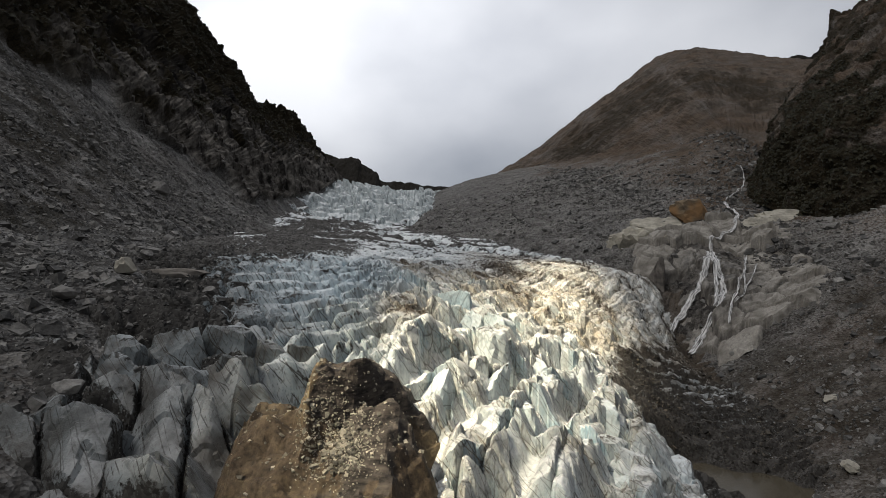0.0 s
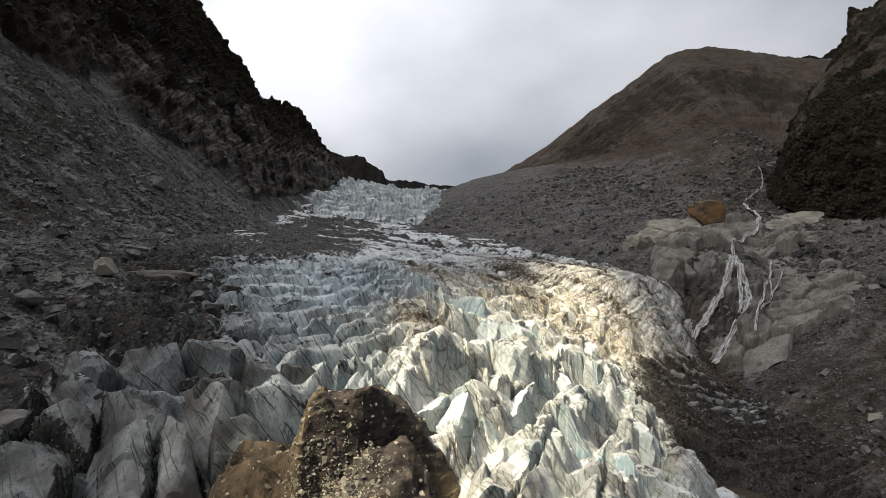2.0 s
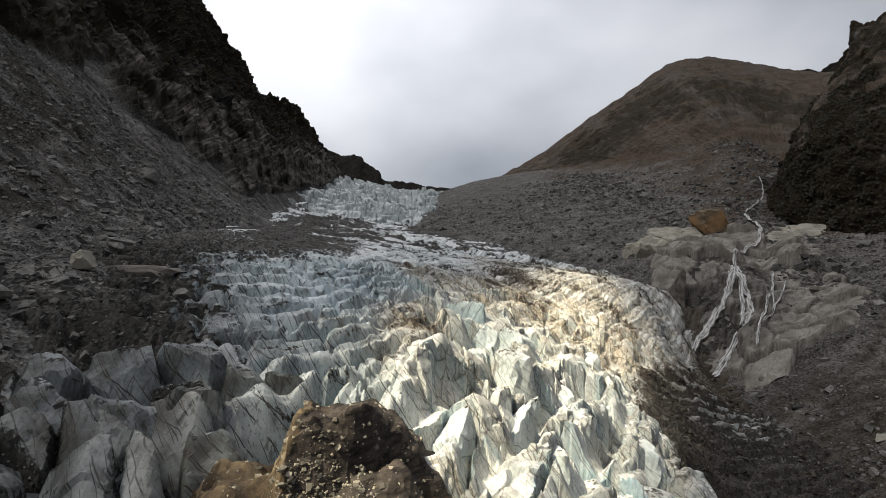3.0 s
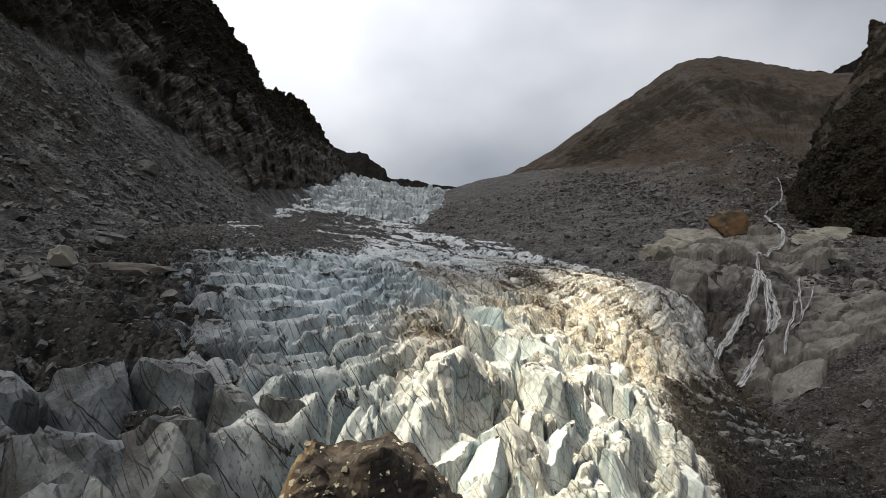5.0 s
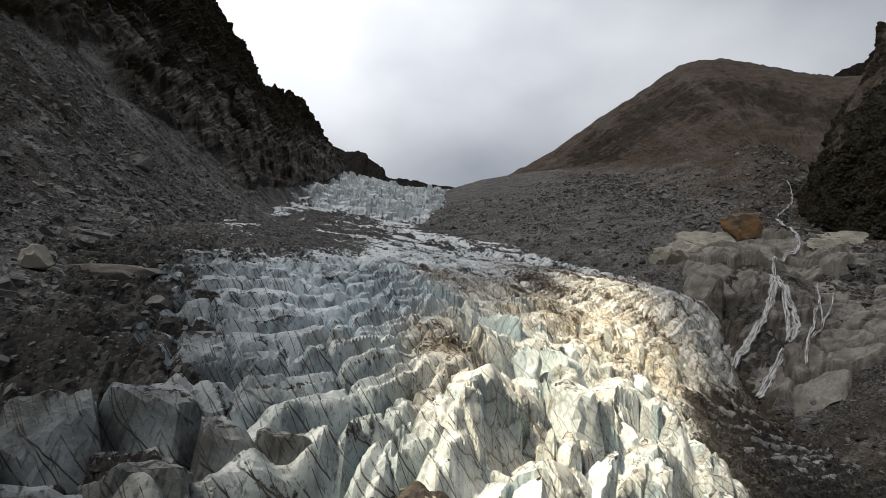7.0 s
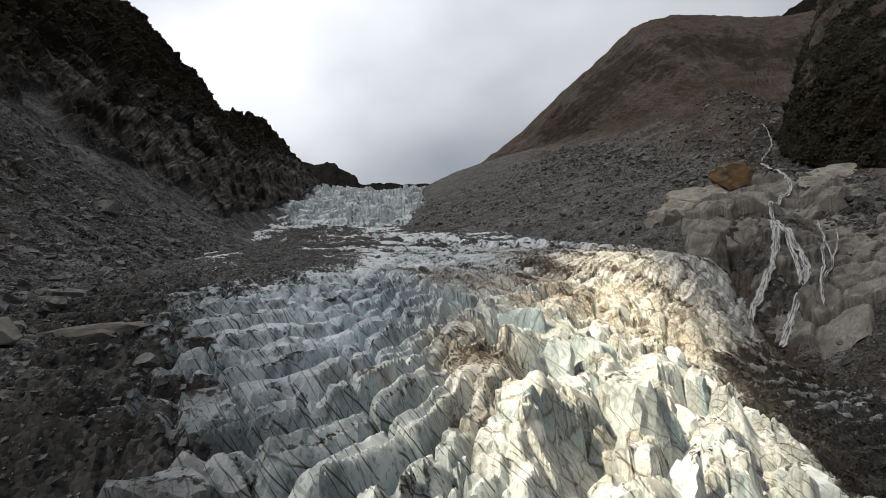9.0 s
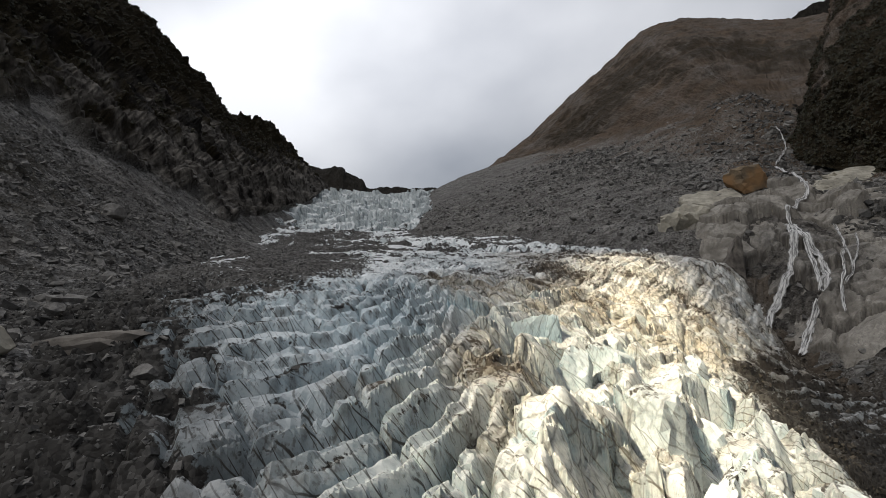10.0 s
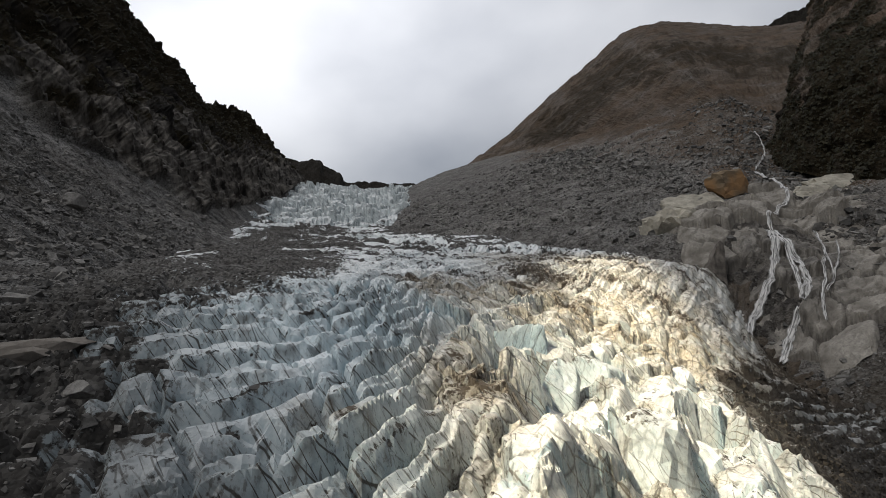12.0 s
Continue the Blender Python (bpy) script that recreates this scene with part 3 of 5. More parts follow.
    # the deep hole in front of the blue wall
    z = z - 9.0 * bump(x, y, 6, 219, 8, 7) - 7.0 * bump(x, y, 14, 196, 7, 12)
    # tall blades at the near edge, their faces towards the valley
    qf = y + 0.22 * (x + 60) + 4 * fbm(x / 18, y / 18, octaves=2, seed=14)
    h1, h2, t1, t2, t3, hx, hy = cells((x + 0.35 * y) / 10.5, qf / 17.0, seed=41)
    blade = 9.5 * (saw(qf / 17.0 + 0.55 * t1, 0.5) - 0.5) + 4 * (t2 - 0.5) - 5 * np.abs(hx) - 5 * step(0.10, 0.0, h2 - h1) - 2.5
    z = z + front * (blade + 0.6 * facet)
    cleft = front * step(0.16, 0.04, h2 - h1)
    # fine relief
    z = z + trans * (1 - 0.6 * far) * 0.5 * facet
    z = z + (0.26 + 0.08 * right + 0.6 * basin) * fbm(x / 3.2, y / 3.2, octaves=4, gain=0.55, seed=15)
    z = z + basin * (2.0 * fbm(x / 14, y / 14, octaves=4, seed=16) + 3.0 * (saw((y - 0.25 * x) / 7 + 0.6 * n1, 0.3) - 0.5))
    # the hollow that holds the pond
    hollow = step(1.3, 0.95, np.hypot((x - 102) / 24, (y - 196) / 28) + 0.12 * n1)
    z = z * (1 - hollow) + hollow * np.minimum(z, 12.5 + 0.6 * n2)
    # the icefall
    fall = step(760, 860, y)
    c1, c2, k1, k2, k3, kx, ky = cells((x + 8 * fbm(x / 40, y / 40, seed=51)) / 17, (y + 8 * fbm(x / 40, y / 40, seed=52)) / 30, seed=53)
    z = z + fall * (15 * (k1 - 0.5) + 18 * (k2 - 0.5) * kx - 16 * k3 * ky - 8 * step(0.15, 0, c2 - c1))
    # debris, silt and clear ice
    edge = np.interp(y, (60, 112, 124, 131, 137, 150, 160, 178, 196, 212, 235, 300, 360, 440, 600), (-72, -72, -80, -80, -46, -52, -57, -69, -78, -84, -95, -102, -130, -178, -205))
    left = step(9, -6, x - edge + 16 * n1 + 8 * n2)
    f_ = q / period - np.floor(q / period)
    # grit along the crests; crevasse feet dark as well, gap shade put into debris
    crest = np.exp(-((f_ - 0.33) / 0.03) ** 2) + 1.5 * np.exp(-(foot_ / 0.7) ** 2)
    debris = 0.14 + 0.08 * far + (0.20 + 0.16 * far) * n1 + (0.14 + 0.08 * far) * n2 + (0.36 + 0.3 * n2) * crest * trans * (1 - 0.4 * far)
    debris += 0.75 * bump(x, y, -84, 300, 25, 70) + 0.7 * bump(x, y, -110, 410, 32, 55) + 0.32 * bump(x, y, -12, 180, 8, 22) + 0.2 * bump(x, y, 15, 320, 28, 28)
    debris += 0.5 * bump(x, y, -150, 690, 34, 60) + 0.45 * bump(x, y, -112, 740, 20, 45) + 0.45 * bump(x, y, -100, 530, 30, 40) + 0.4 * bump(x, y, -150, 560, 24, 50)
    strips = fbm(x / 55, bow / 9.0, octaves=3, seed=55)
    debris += (1 - fall) * step(320, 400, y) * 0.85 * step(0.0, 0.22, strips + 0.35 * n1) * step(-25, -90, x + 25 * n1)
    debris += reach * (0.42 * (saw(bow / 26, 0.35) < 0.3) - 0.03)
    debris += 0.65 * step(-26, 0, x - rim + 16 * n1 + 8 * n2) * step(330, 380, y) * (1 - fall)
    debris += 0.25 * bump(x, y, -95, 340, 30, 40) + 0.4 * bump(x, y, -140, 600, 45, 70) + 0.15 * bump(x, y, 30, 350, 40, 26)
    debris += step(350, 420, y) * (1 - fall) * 0.55 * step(0.02, 0.25, strips + 0.3 * n2) + 0.35 * fall * step(0.1, 0.5, strips + n1)
    debris += 0.7 * bump(x, y, -33, 165, 4.5, 2.5) + 0.6 * cleft
    debris = np.maximum(debris, 0.95 * left)
    debris = np.maximum(debris, basin * (0.86 + 0.25 * n1 + 0.30 * n2))
    comb = saw((y - 0.25 * x) / 7 + 0.6 * n1, 0.3)
    debris = debris - 0.8 * basin * step(0.40, 0.70, comb) * step(-0.3, 0.1, n2) * np.clip(1.3 * bump(x, y, 128, 292, 26, 34), 0, 1)
    debris = debris * (1 - 0.7 * fall)
    silt = 0.6 * bump(x, y, -12, 180, 10, 24) + 0.9 * bump(x, y, -33, 165, 5.5, 3.5) + right * (0.34 + 0.25 * n1 + 0.6 * step(225, 290, y + 20 * n1)) + step(-5, 30, x) * step(290, 330, y) * step(440, 410, y) * 0.8 + 0.12 * basin
    clear = 0.9 * np.where(right > 0.5, 1 - gap, step(0.7, 0.1, s1) * trans * (1 - 0.8 * far)) * step(-0.3, 0.4, n2) + 0.28 * trans * (1 - far) 
    # dirt hangs down in teeth from under the crests
    teeth = np.exp(-((f_ - 0.25) / 0.07) ** 2) * step(0.05, 0.3, fbm(v / 1.9, q / 9, octaves=2, seed=29)) * trans * (1 - 0.7 * far)
    near = step(200, 120, y + 0.2 * x)
    grime = np.maximum(1.25 * front, 0.85 * step(34, 2, x - edge + 10 * n1) * step(300, 220, y)) * (0.85 + 0.4 * n1)
    grime = np.maximum(grime, 0.9 * teeth)
    grime = np.maximum(grime, (0.10 + 0.40 * near + 0.30 * n1) * trans * (1 - 0.9 * far) + 0.27 * right * (0.7 + 1.1 * n1) + 0.05)
    # the ice sinks under the debris mound
    close = step(24, 13, np.hypot(x + 19, (y - 98) / 1.5))
    z = z * (1 - close) + close * np.minimum(z, mound_height(x, y) - 5.0)
    return z, np.stack([debris, silt, clear, np.clip(np.maximum(grime + 0.10 * fall * (1 + 2 * n2), 0.85 * basin), 0, 1)], -1)


def glacier_tongue():
    ny, nx = 760, 530
    y = np.concatenate([np.linspace(20, 66, 40, endpoint=False), 66 * np.exp(np.linspace(0, math.log(470 / 66), ny))])
    u = np.linspace(-1, 1, nx)
    x = 8 + 165 * np.sign(u) * (0.5 * np.abs(u) + 0.5 * np.abs(u) ** 2)
    X, Y = np.meshgrid(x, y)
    z, mask = ice_surface(X, Y)
    SHEETS["tongue"], SHEETS["tongue_mask"] = np.stack([X, Y, z], -1), mask
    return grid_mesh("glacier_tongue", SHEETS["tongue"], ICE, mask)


def upper_glacier():
    """The flat middle reach and the broken icefall behind it."""
    ny, nx = 360, 290
    y = 466 * np.exp(np.linspace(0, math.log(1750 / 466), ny))
    t = np.linspace(0, 1, nx)
    xl = np.interp(y, (466, 600, 800, 1100, 1500, 1750), (-220, -215, -230, -250, -330, -360))
    xr = np.interp(y, (466, 560, 680, 800, 1050, 1400, 1750), (175, 120, 20, 40, 60, 60, 60))
    X = xl[:, None] * (1 - t) + xr[:, None] * t
    Y = np.repeat(y[:, None], nx, 1)
    z, mask = ice_surface(X, Y)
    return grid_mesh("icefall", np.stack([X, Y, z], -1), ICE, mask)


# ---------------------------------------------------------------- the valley sides
# lines along the valley, from near to far: under the ice edge, the margin, half up the scree, the cliff's foot, its crest
LEFT_UNDER = [(-20, 10, 40), (-40, 90, 50), (-62, 170, 66), (-70, 250, 74), (-110, 340, 80), (-130, 470, 88), (-140, 610, 96), (-165, 800, 108), (-180, 1100, 146), (-200, 1500, 205), (-210, 1800, 220)]
LEFT_TOE = [(-60, 10, 58), (-76, 100, 73), (-98, 180, 91), (-108, 255, 95), (-146, 340, 101), (-175, 470, 111), (-190, 600, 124), (-214, 790, 150), (-226, 1090, 198), (-270, 1480, 262), (-290, 1800, 265)]
LEFT_SCREE = [(-150, 10, 96), (-152, 110, 100), (-150, 190, 105), (-168, 270, 114), (-208, 340, 147), (-237, 465, 153), (-250, 610, 166), (-246, 775, 182), (-243, 1085, 222), (-284, 1460, 282), (-305, 1770, 285)]
LEFT_FOOT = [(-330, 10, 230), (-330, 110, 235), (-335, 190, 240), (-340, 270, 246), (-350, 360, 256), (-372, 540, 275), (-318, 610, 232), (-290, 745, 224), (-264, 1080, 252), (-298, 1450, 305), (-320, 1750, 305)]
LEFT_CREST = [(-640, 10, 620), (-640, 110, 630), (-650, 200, 640), (-660, 320, 650), (-670, 480, 660), (-680, 760, 680), (-606, 1060, 668), (-542, 1230, 606), (-473, 1400, 464), (-420, 1520, 470), (-386, 1640, 388)]


def row_share(P, between):
    """For each row, the number of its strip and how far up the strip it lies."""
    strip = np.concatenate([np.full(c, k) for k, c in enumerate(between)] + [[len(between) - 1]])
    share = np.concatenate([np.linspace(0, 1, c, endpoint=False) for c in between] + [[1.0]])
    return np.repeat((strip + share)[:, None], P.shape[1], 1)


LEFT_BETWEEN = (8, 90, 105, 130)


def left_side():
    between = LEFT_BETWEEN
    n = 490
    even = 10 * (0.55 * np.linspace(0, 1, n) + 0.45 * np.linspace(0, 1, n) ** 1.5)
    P = loft([LEFT_UNDER, LEFT_TOE, LEFT_SCREE, LEFT_FOOT, LEFT_CREST], n, between, even, 25)
    h = row_share(P, between)
    x, y, z = (P[..., k] for k in range(3))
    wob = fbm(x / 60, y / 60, z / 60, octaves=3, seed=61)
    cliff = step(2.9, 3.05, h + 0.2 * wob + 1.7 * step(560, 760, y + 60 * wob) * step(1.1, 1.7, h))
    up = normals(P)
    gully = ridged(y / 55 + z / 400, x / 300, z / 160, octaves=4, seed=62) - 0.8
    rough = fbm(x / 22, y / 22, z / 22, octaves=5, gain=0.58, seed=63)
    scree = 1.1 * fbm(x / 7, y / 7, z / 7, octaves=3, seed=64) + 2.2 * fbm(x / 30, y / 30, z / 60, octaves=3, seed=65)
    P = P + up * (cliff * (18 * gully + 7 * rough) * step(4.0, 3.6, h * 0.9) + (1 - cliff) * scree)[..., None]
    P[..., 2] += cliff * 7 * rough * step(3.6, 4.0, h)
    fringe = fbm(x / 26, y / 22, z / 110, octaves=4, seed=66)
    growth = cliff * step(-0.12, 0.12, 0.55 * fringe + 1.2 * (h - 3.14 - 0.10 * step(500, 800, y)))
    growth = np.maximum(growth, cliff * step(640, 520, y + 60 * wob))
    growth = np.maximum(growth, 0.9 * step(2.45, 2.75, h + 0.35 * wob + 0.25 * fringe) * step(430, 320, y))
    # the upper scree is darkened in patches through this mask too
    growth = np.maximum(growth, 0.75 * step(-0.25, 0.25, fringe) * step(1.5, 2.2, h) * step(560, 430, y))
    soil = 0.15 * step(0, 0.5, fbm(x / 60, y / 60, octaves=4, seed=67))
    SHEETS["left"], SHEETS["left_growth"] = P, growth
    return grid_mesh("left_mountainside", P, LAND, np.stack([cliff, soil, growth, step(3.34, 3.1, h + 0.3 * wob) * step(420, 560, y) * (0.35 + 0.65 * cliff)], -1))


RIGHT_UNDER = [(30, 10, -5), (50, 120, -5), (70, 200, -5), (100, 262, 0), (110, 350, 5), (110, 390, 20), (90, 425, 50), (70, 455, 65), (20, 560, 85), (-70, 660, 105), (-70, 800, 112), (-60, 1050, 142), (-50, 1400, 205), (-40, 1700, 225)]
RIGHT_TOE = [(80, 10, 6), (100, 120, 9), (122, 195, 12), (150, 262, 21), (158, 345, 28), (150, 384, 46), (128, 428, 88), (108, 458, 93), (60, 560, 109), (-38, 678, 123), (-34, 800, 140), (-26, 1050, 180), (-16, 1400, 242), (0, 1700, 258)]
RIGHT_LOW = [(170, 10, 36), (176, 120, 40), (182, 200, 44), (196, 280, 47), (196, 352, 56), (185, 392, 80), (172, 430, 103), (162, 450, 106), (135, 600, 144), (62, 700, 142), (70, 830, 168), (66, 1080, 210), (64, 1400, 272), (88, 1700, 285)]
RIGHT_MID = [(300, 10, 108), (300, 120, 110), (290, 220, 110), (282, 330, 106), (270, 410, 112), (248, 470, 120), (215, 490, 127), (208, 560, 143), (200, 680, 173), (200, 760, 188), (236, 880, 216), (222, 1100, 250), (180, 1400, 298), (135, 1750, 305)]
RIGHT_HIGH = [(450, 10, 250), (450, 120, 250), (430, 250, 240), (400, 400, 190), (370, 500, 145), (345, 555, 137), (335, 600, 155), (372, 700, 206), (408, 790, 250), (396, 890, 266), (376, 1030, 282), (346, 1250, 306), (270, 1480, 318), (185, 1750, 310)]
RIGHT_CREST = [(900, 10, 640), (920, 120, 640), (950, 300, 640), (960, 600, 620), (1000, 1000, 600), (1060, 1450, 600), (1030, 1720, 680), (865, 1900, 775), (735, 1950, 762), (630, 2000, 682), (520, 2010, 605), (330, 2010, 455), (190, 1980, 366), (96, 1860, 292)]


RIGHT_BETWEEN = (6, 75, 80, 75, 95)


def right_side():
    between = RIGHT_BETWEEN
    n = 430
    even = 13 * (0.7 * np.linspace(0, 1, n) + 0.3 * np.linspace(0, 1, n) ** 1.4)
    P = loft([RIGHT_UNDER, RIGHT_TOE, RIGHT_LOW, RIGHT_MID, RIGHT_HIGH, RIGHT_CREST], n, between, even, 60)
    h = row_share(P, between)
    x, y, z = (P[..., k] for k in range(3))
    up = normals(P)
    broad = fbm(x / 90, y / 90, z / 90, octaves=3, seed=71)
    scree = 1.0 * fbm(x / 7, y / 7, z / 7, octaves=3, seed=72) + 2.4 * fbm(x / 28, y / 28, z / 28, octaves=3, seed=73)
    gully = ridged(x / 130 + y / 300, z / 500, y / 500, octaves=4, seed=74) - 0.8
    step_zone = np.clip(1.3 * bump(x, y, 178, 396, 42, 46) + 1.1 * bump(x, y, 232, 430, 46, 50), 0, 1)
    scree = scree + step_zone * (4.5 * (ridged(x / 26, y / 26, z / 44, octaves=4, seed=79) - 0.85) + 1.6 * fbm(x / 8, y / 8, z / 14, octaves=3, seed=80))
    P = P + up * (scree + step(3.6, 4.3, h) * (9 * gully + 6 * broad) * step(5.0, 4.8, h))[..., None]
    P[..., 2] += step(4.7, 5, h) * 5 * fbm(x / 30, y / 30, octaves=4, seed=75)
    along = np.repeat(np.linspace(0, 1, P.shape[1])[None, :], P.shape[0], 0)
    rill = ridged(along * 46 + 0.12 * broad, h * 0.6, octaves=3, seed=70) - 0.8
    P = P + up * (step(3.15, 3.6, h) * step(4.97, 4.6, h) * (0.6 * rill + 5.0 * fbm(x / 55, y / 55, z / 55, octaves=5, gain=0.55, seed=69)))[..., None]
    fan = fbm(along * 30, h * 1.1, octaves=5, gain=0.6, seed=77) + 0.35 * fbm(x / 60, y / 60, z / 60, octaves=3, seed=78)
    soil = step(2.9, 3.5, h + 0.5 * broad) * np.clip(0.95 + 0.5 * fan, 0.55, 1) + 0.10 + 0.12 * step(1.8, 2.6, h) + 0.35 * step(360, 290, y)
    brush = 0.9 * bump(x, y, 526, 1540, 120, 260) + 0.8 * bump(x, y, 350, 1480, 90, 240) + 0.9 * bump(x, y, 640, 1150, 130, 220)
    speck = fbm(x / 24, y / 24, z / 24, octaves=4, gain=0.6, seed=76)
    growth = step(0.20, 0.75, brush + 0.3 * fan + 0.2 * broad + 0.45 * speck) * step(3.4, 4.0, h + 0.5 * broad + 0.2 * speck) * 0.75
    soil = np.clip(soil + 0.5 * growth, 0, 1)
    # damp, dark gravel low down by the basin
    growth = np.maximum(growth, 0.5 * step(370, 300, y) * step(-0.45, 0.1, speck))
    SHEETS["right"] = P
    return grid_mesh("right_mountainside", P, LAND, np.stack([0.85 * step_zone, soil, growth, np.clip(0.10 + 0.45 * step(300, 380, y) + step_zone + 0.6 * step(-0.02, 0.3, -fan) * step(2.4, 3.2, h), 0, 1) * (1 - 0.8 * step(3.2, 3.7, h + 0.5 * fan))], -1))


SPUR_FOOT = [(380, 300, 96), (338, 400, 104), (306, 462, 118), (302, 525, 138), (322, 582, 150), (356, 640, 174), (450, 740, 220), (580, 900, 305)]
SPUR_BAND = [(420, 290, 176), (372, 400, 196), (338, 466, 206), (330, 535, 218), (356, 600, 236), (420, 690, 276), (530, 800, 338), (630, 950, 396)]
SPUR_SHOULDER = [(500, 285, 300), (470, 400, 306), (445, 490, 304), (440, 590, 305), (478, 690, 335), (545, 790, 385), (615, 890, 425), (668, 985, 462)]
SPUR_CREST = [(640, 280, 470), (620, 400, 470), (605, 500, 468), (600, 620, 462), (612, 760, 455), (640, 900, 472), (692, 1000, 520), (702, 1012, 452)]


def right_spur():
    """The steep, overgrown bluff beside the waterfall."""
    between = (90, 60, 60)
    P = loft([SPUR_FOOT, SPUR_BAND, SPUR_SHOULDER, SPUR_CREST], 300, between, soften=4)
    h = row_share(P, between)
    x, y, z = (P[..., k] for k in range(3))
    P = P + normals(P) * (9 * (ridged(x / 60, y / 60, z / 90, octaves=4, seed=81) - 0.8) + 5 * fbm(x / 18, y / 18, z / 18, octaves=4, gain=0.6, seed=82))[..., None]
    patch = fbm(x / 42, y / 42, z / 42, octaves=4, seed=83)
    # scrub on the side by the stream and along the shoulder; bare brown earth and grey scree elsewhere
    growth = step(-0.1, 0.2, patch + 0.9 * step(392, 350, x - 0.30 * (y - 520)) - 0.35 + 0.5 * np.exp(-((h - 1.75) / 0.28) ** 2))
    bare = 0.8 * step(0.15, 0.45, fbm(x / 60, y / 60, z / 30, octaves=4, seed=85) + 0.25 * step(1.9, 2.2, h) * step(2.6, 2.3, h) - 0.1)
    SHEETS["spur"], SHEETS["spur_growth"] = P, growth
    rocky = 0.9 * step(0.0, 0.3, fbm(x / 34, y / 34, z / 60, octaves=4, seed=84) + 0.20 - 0.5 * h * step(0.5, 1.0, h))
    return grid_mesh("right_bluff", P, LAND, np.stack([rocky * (1 - bare), 1.0 - 0.5 * bare, np.maximum(0.9 * growth, 0.8 * step(1.5, 1.9, h + 0.5 * patch) * step(-0.3, 0.0, patch)), 0.05 + 0.15 * bare], -1))


def far_ridge(name, crest, depth, base, seed):
    """A distant ridge: near foot, crest and back foot."""
    c = np.array(crest, float)
    near = c.copy(); near[:, 1] -= depth; near[:, 2] = base
    back = c.copy(); back[:, 1] += depth; back[:, 2] = base
    P = loft([near, c, back], 220, (50, 20))
    x, y, z = (P[..., k] for k in range(3))
    P[..., 2] += 16 * fbm(x / 90, y / 90, octaves=5, gain=0.6, seed=seed)
    return grid_mesh(name, P, LAND, np.stack([0.9 + 0 * x, 0 * x, 0.3 + 0 * x, 0 * x], -1))


def base_ground():
    """The valley floor under everything, out to the horizon."""
    s = np.linspace(-1, 1, 90)
    x = 4600 * np.sign(s) * np.abs(s) ** 2.2
    X, Y = np.meshgrid(x, x)
    Z = -12 + 2 * fbm(X / 60, Y / 60, octaves=3, seed=91)
    return grid_mesh("ground", np.stack([X, Y, Z], -1), LAND, np.stack([0 * X, 0.3 + 0 * X, 0 * X, 1 + 0 * X], -1))


tagged(base_ground(), "grey gravel valley floor under the ice and slopes", "ground", kind="structure")
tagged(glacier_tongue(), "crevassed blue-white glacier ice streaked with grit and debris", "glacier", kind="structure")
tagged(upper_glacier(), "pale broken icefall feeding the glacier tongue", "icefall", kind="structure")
tagged(left_side(), "grey scree slope under a dark overgrown cliff", "mountainside", kind="structure")
tagged(right_side(), "brown and grey rubble slope rising to a rounded summit", "mountainside", kind="structure")
tagged(right_spur(), "dark overgrown rock bluff beside the waterfall", "bluff", kind="structure")
tagged(far_ridge("far_peak", [(-1300, 3300, 690), (-950, 3300, 640), (-760, 3300, 660), (-500, 3300, 628), (-470, 3300, 600), (-385, 3300, 552), (-360, 3300, 470), (-290, 3300, 300)], 500, 150, 92), "dark jagged far peak at the valley head", "mountain", kind="structure")
tagged(far_ridge("far_ridge", [(-900, 4200, 650), (-460, 4200, 605), (-100, 4200, 575), (200, 4200, 545), (600, 4200, 560), (2600, 4000, 1350), (3200, 3900, 1500)], 600, 150, 93), "dark low ridge under the cloud", "mountain", kind="structure")

tagged(far_ridge("misty_ridge", [(1400, 3000, 820), (1600, 3000, 980), (1760, 3000, 1085), (1850, 3000, 1125), (1930, 3000, 1120), (2050, 3000, 1180), (2400, 2900, 1260)], 450, 150, 94), "dark wooded ridge behind the summit, under the cloud", "mountain", kind="structure")


# ---------------------------------------------------------------- stones
def stone_shape(seed, flat=0.7, rings=1):
    """A broken stone: a ball of 20 faces (or 80) with its corners pulled about and sides cut off flat."""
    rnd = np.random.RandomState(seed)
    bm = bmesh.new()
    bmesh.ops.create_icosphere(bm, subdivisions=rings, radius=1.0)
    v = np.array([p.co for p in bm.verts])
    f = np.array([[q.index for q in p.verts] for p in bm.faces])
    bm.free()
    v = v * (1 + 0.28 * (rnd.rand(len(v), 1) - 0.5))
    for _ in range(7):
        n = rnd.normal(size=3)
        n /= np.linalg.norm(n)
        d = v @ n
        limit = rnd.uniform(0.5, 0.8)
        v = v - np.clip(d - limit, 0, None)[:, None] * n
    v[:, 2] *= flat
    v[:, 0] *= rnd.uniform(0.8, 1.3)
    return v, f


def chip_shape(seed, flat):
    """A small angular stone: a box with its corners pulled about."""
    rnd = np.random.RandomState(seed)
    v = np.array([(a, b, c) for a in (-1, 1) for b in (-1, 1) for c in (-1, 1)], float) * 0.62
    v = v * rnd.uniform(0.55, 1.25, v.shape)
    v[:, 0] *= rnd.uniform(1.0, 1.5)
    v[:, 2] *= flat
    q = ((0, 1, 3, 2), (4, 6, 7, 5), (0, 4, 5, 1), (2, 3, 7, 6), (0, 2, 6, 4), (1, 5, 7, 3))
    return v, np.array([t for a, b, c, d in q for t in ((a, b, c), (a, c, d))])


STONES = [chip_shape(k, 0.55 + 0.4 * (k % 3) / 2) for k in range(14)]


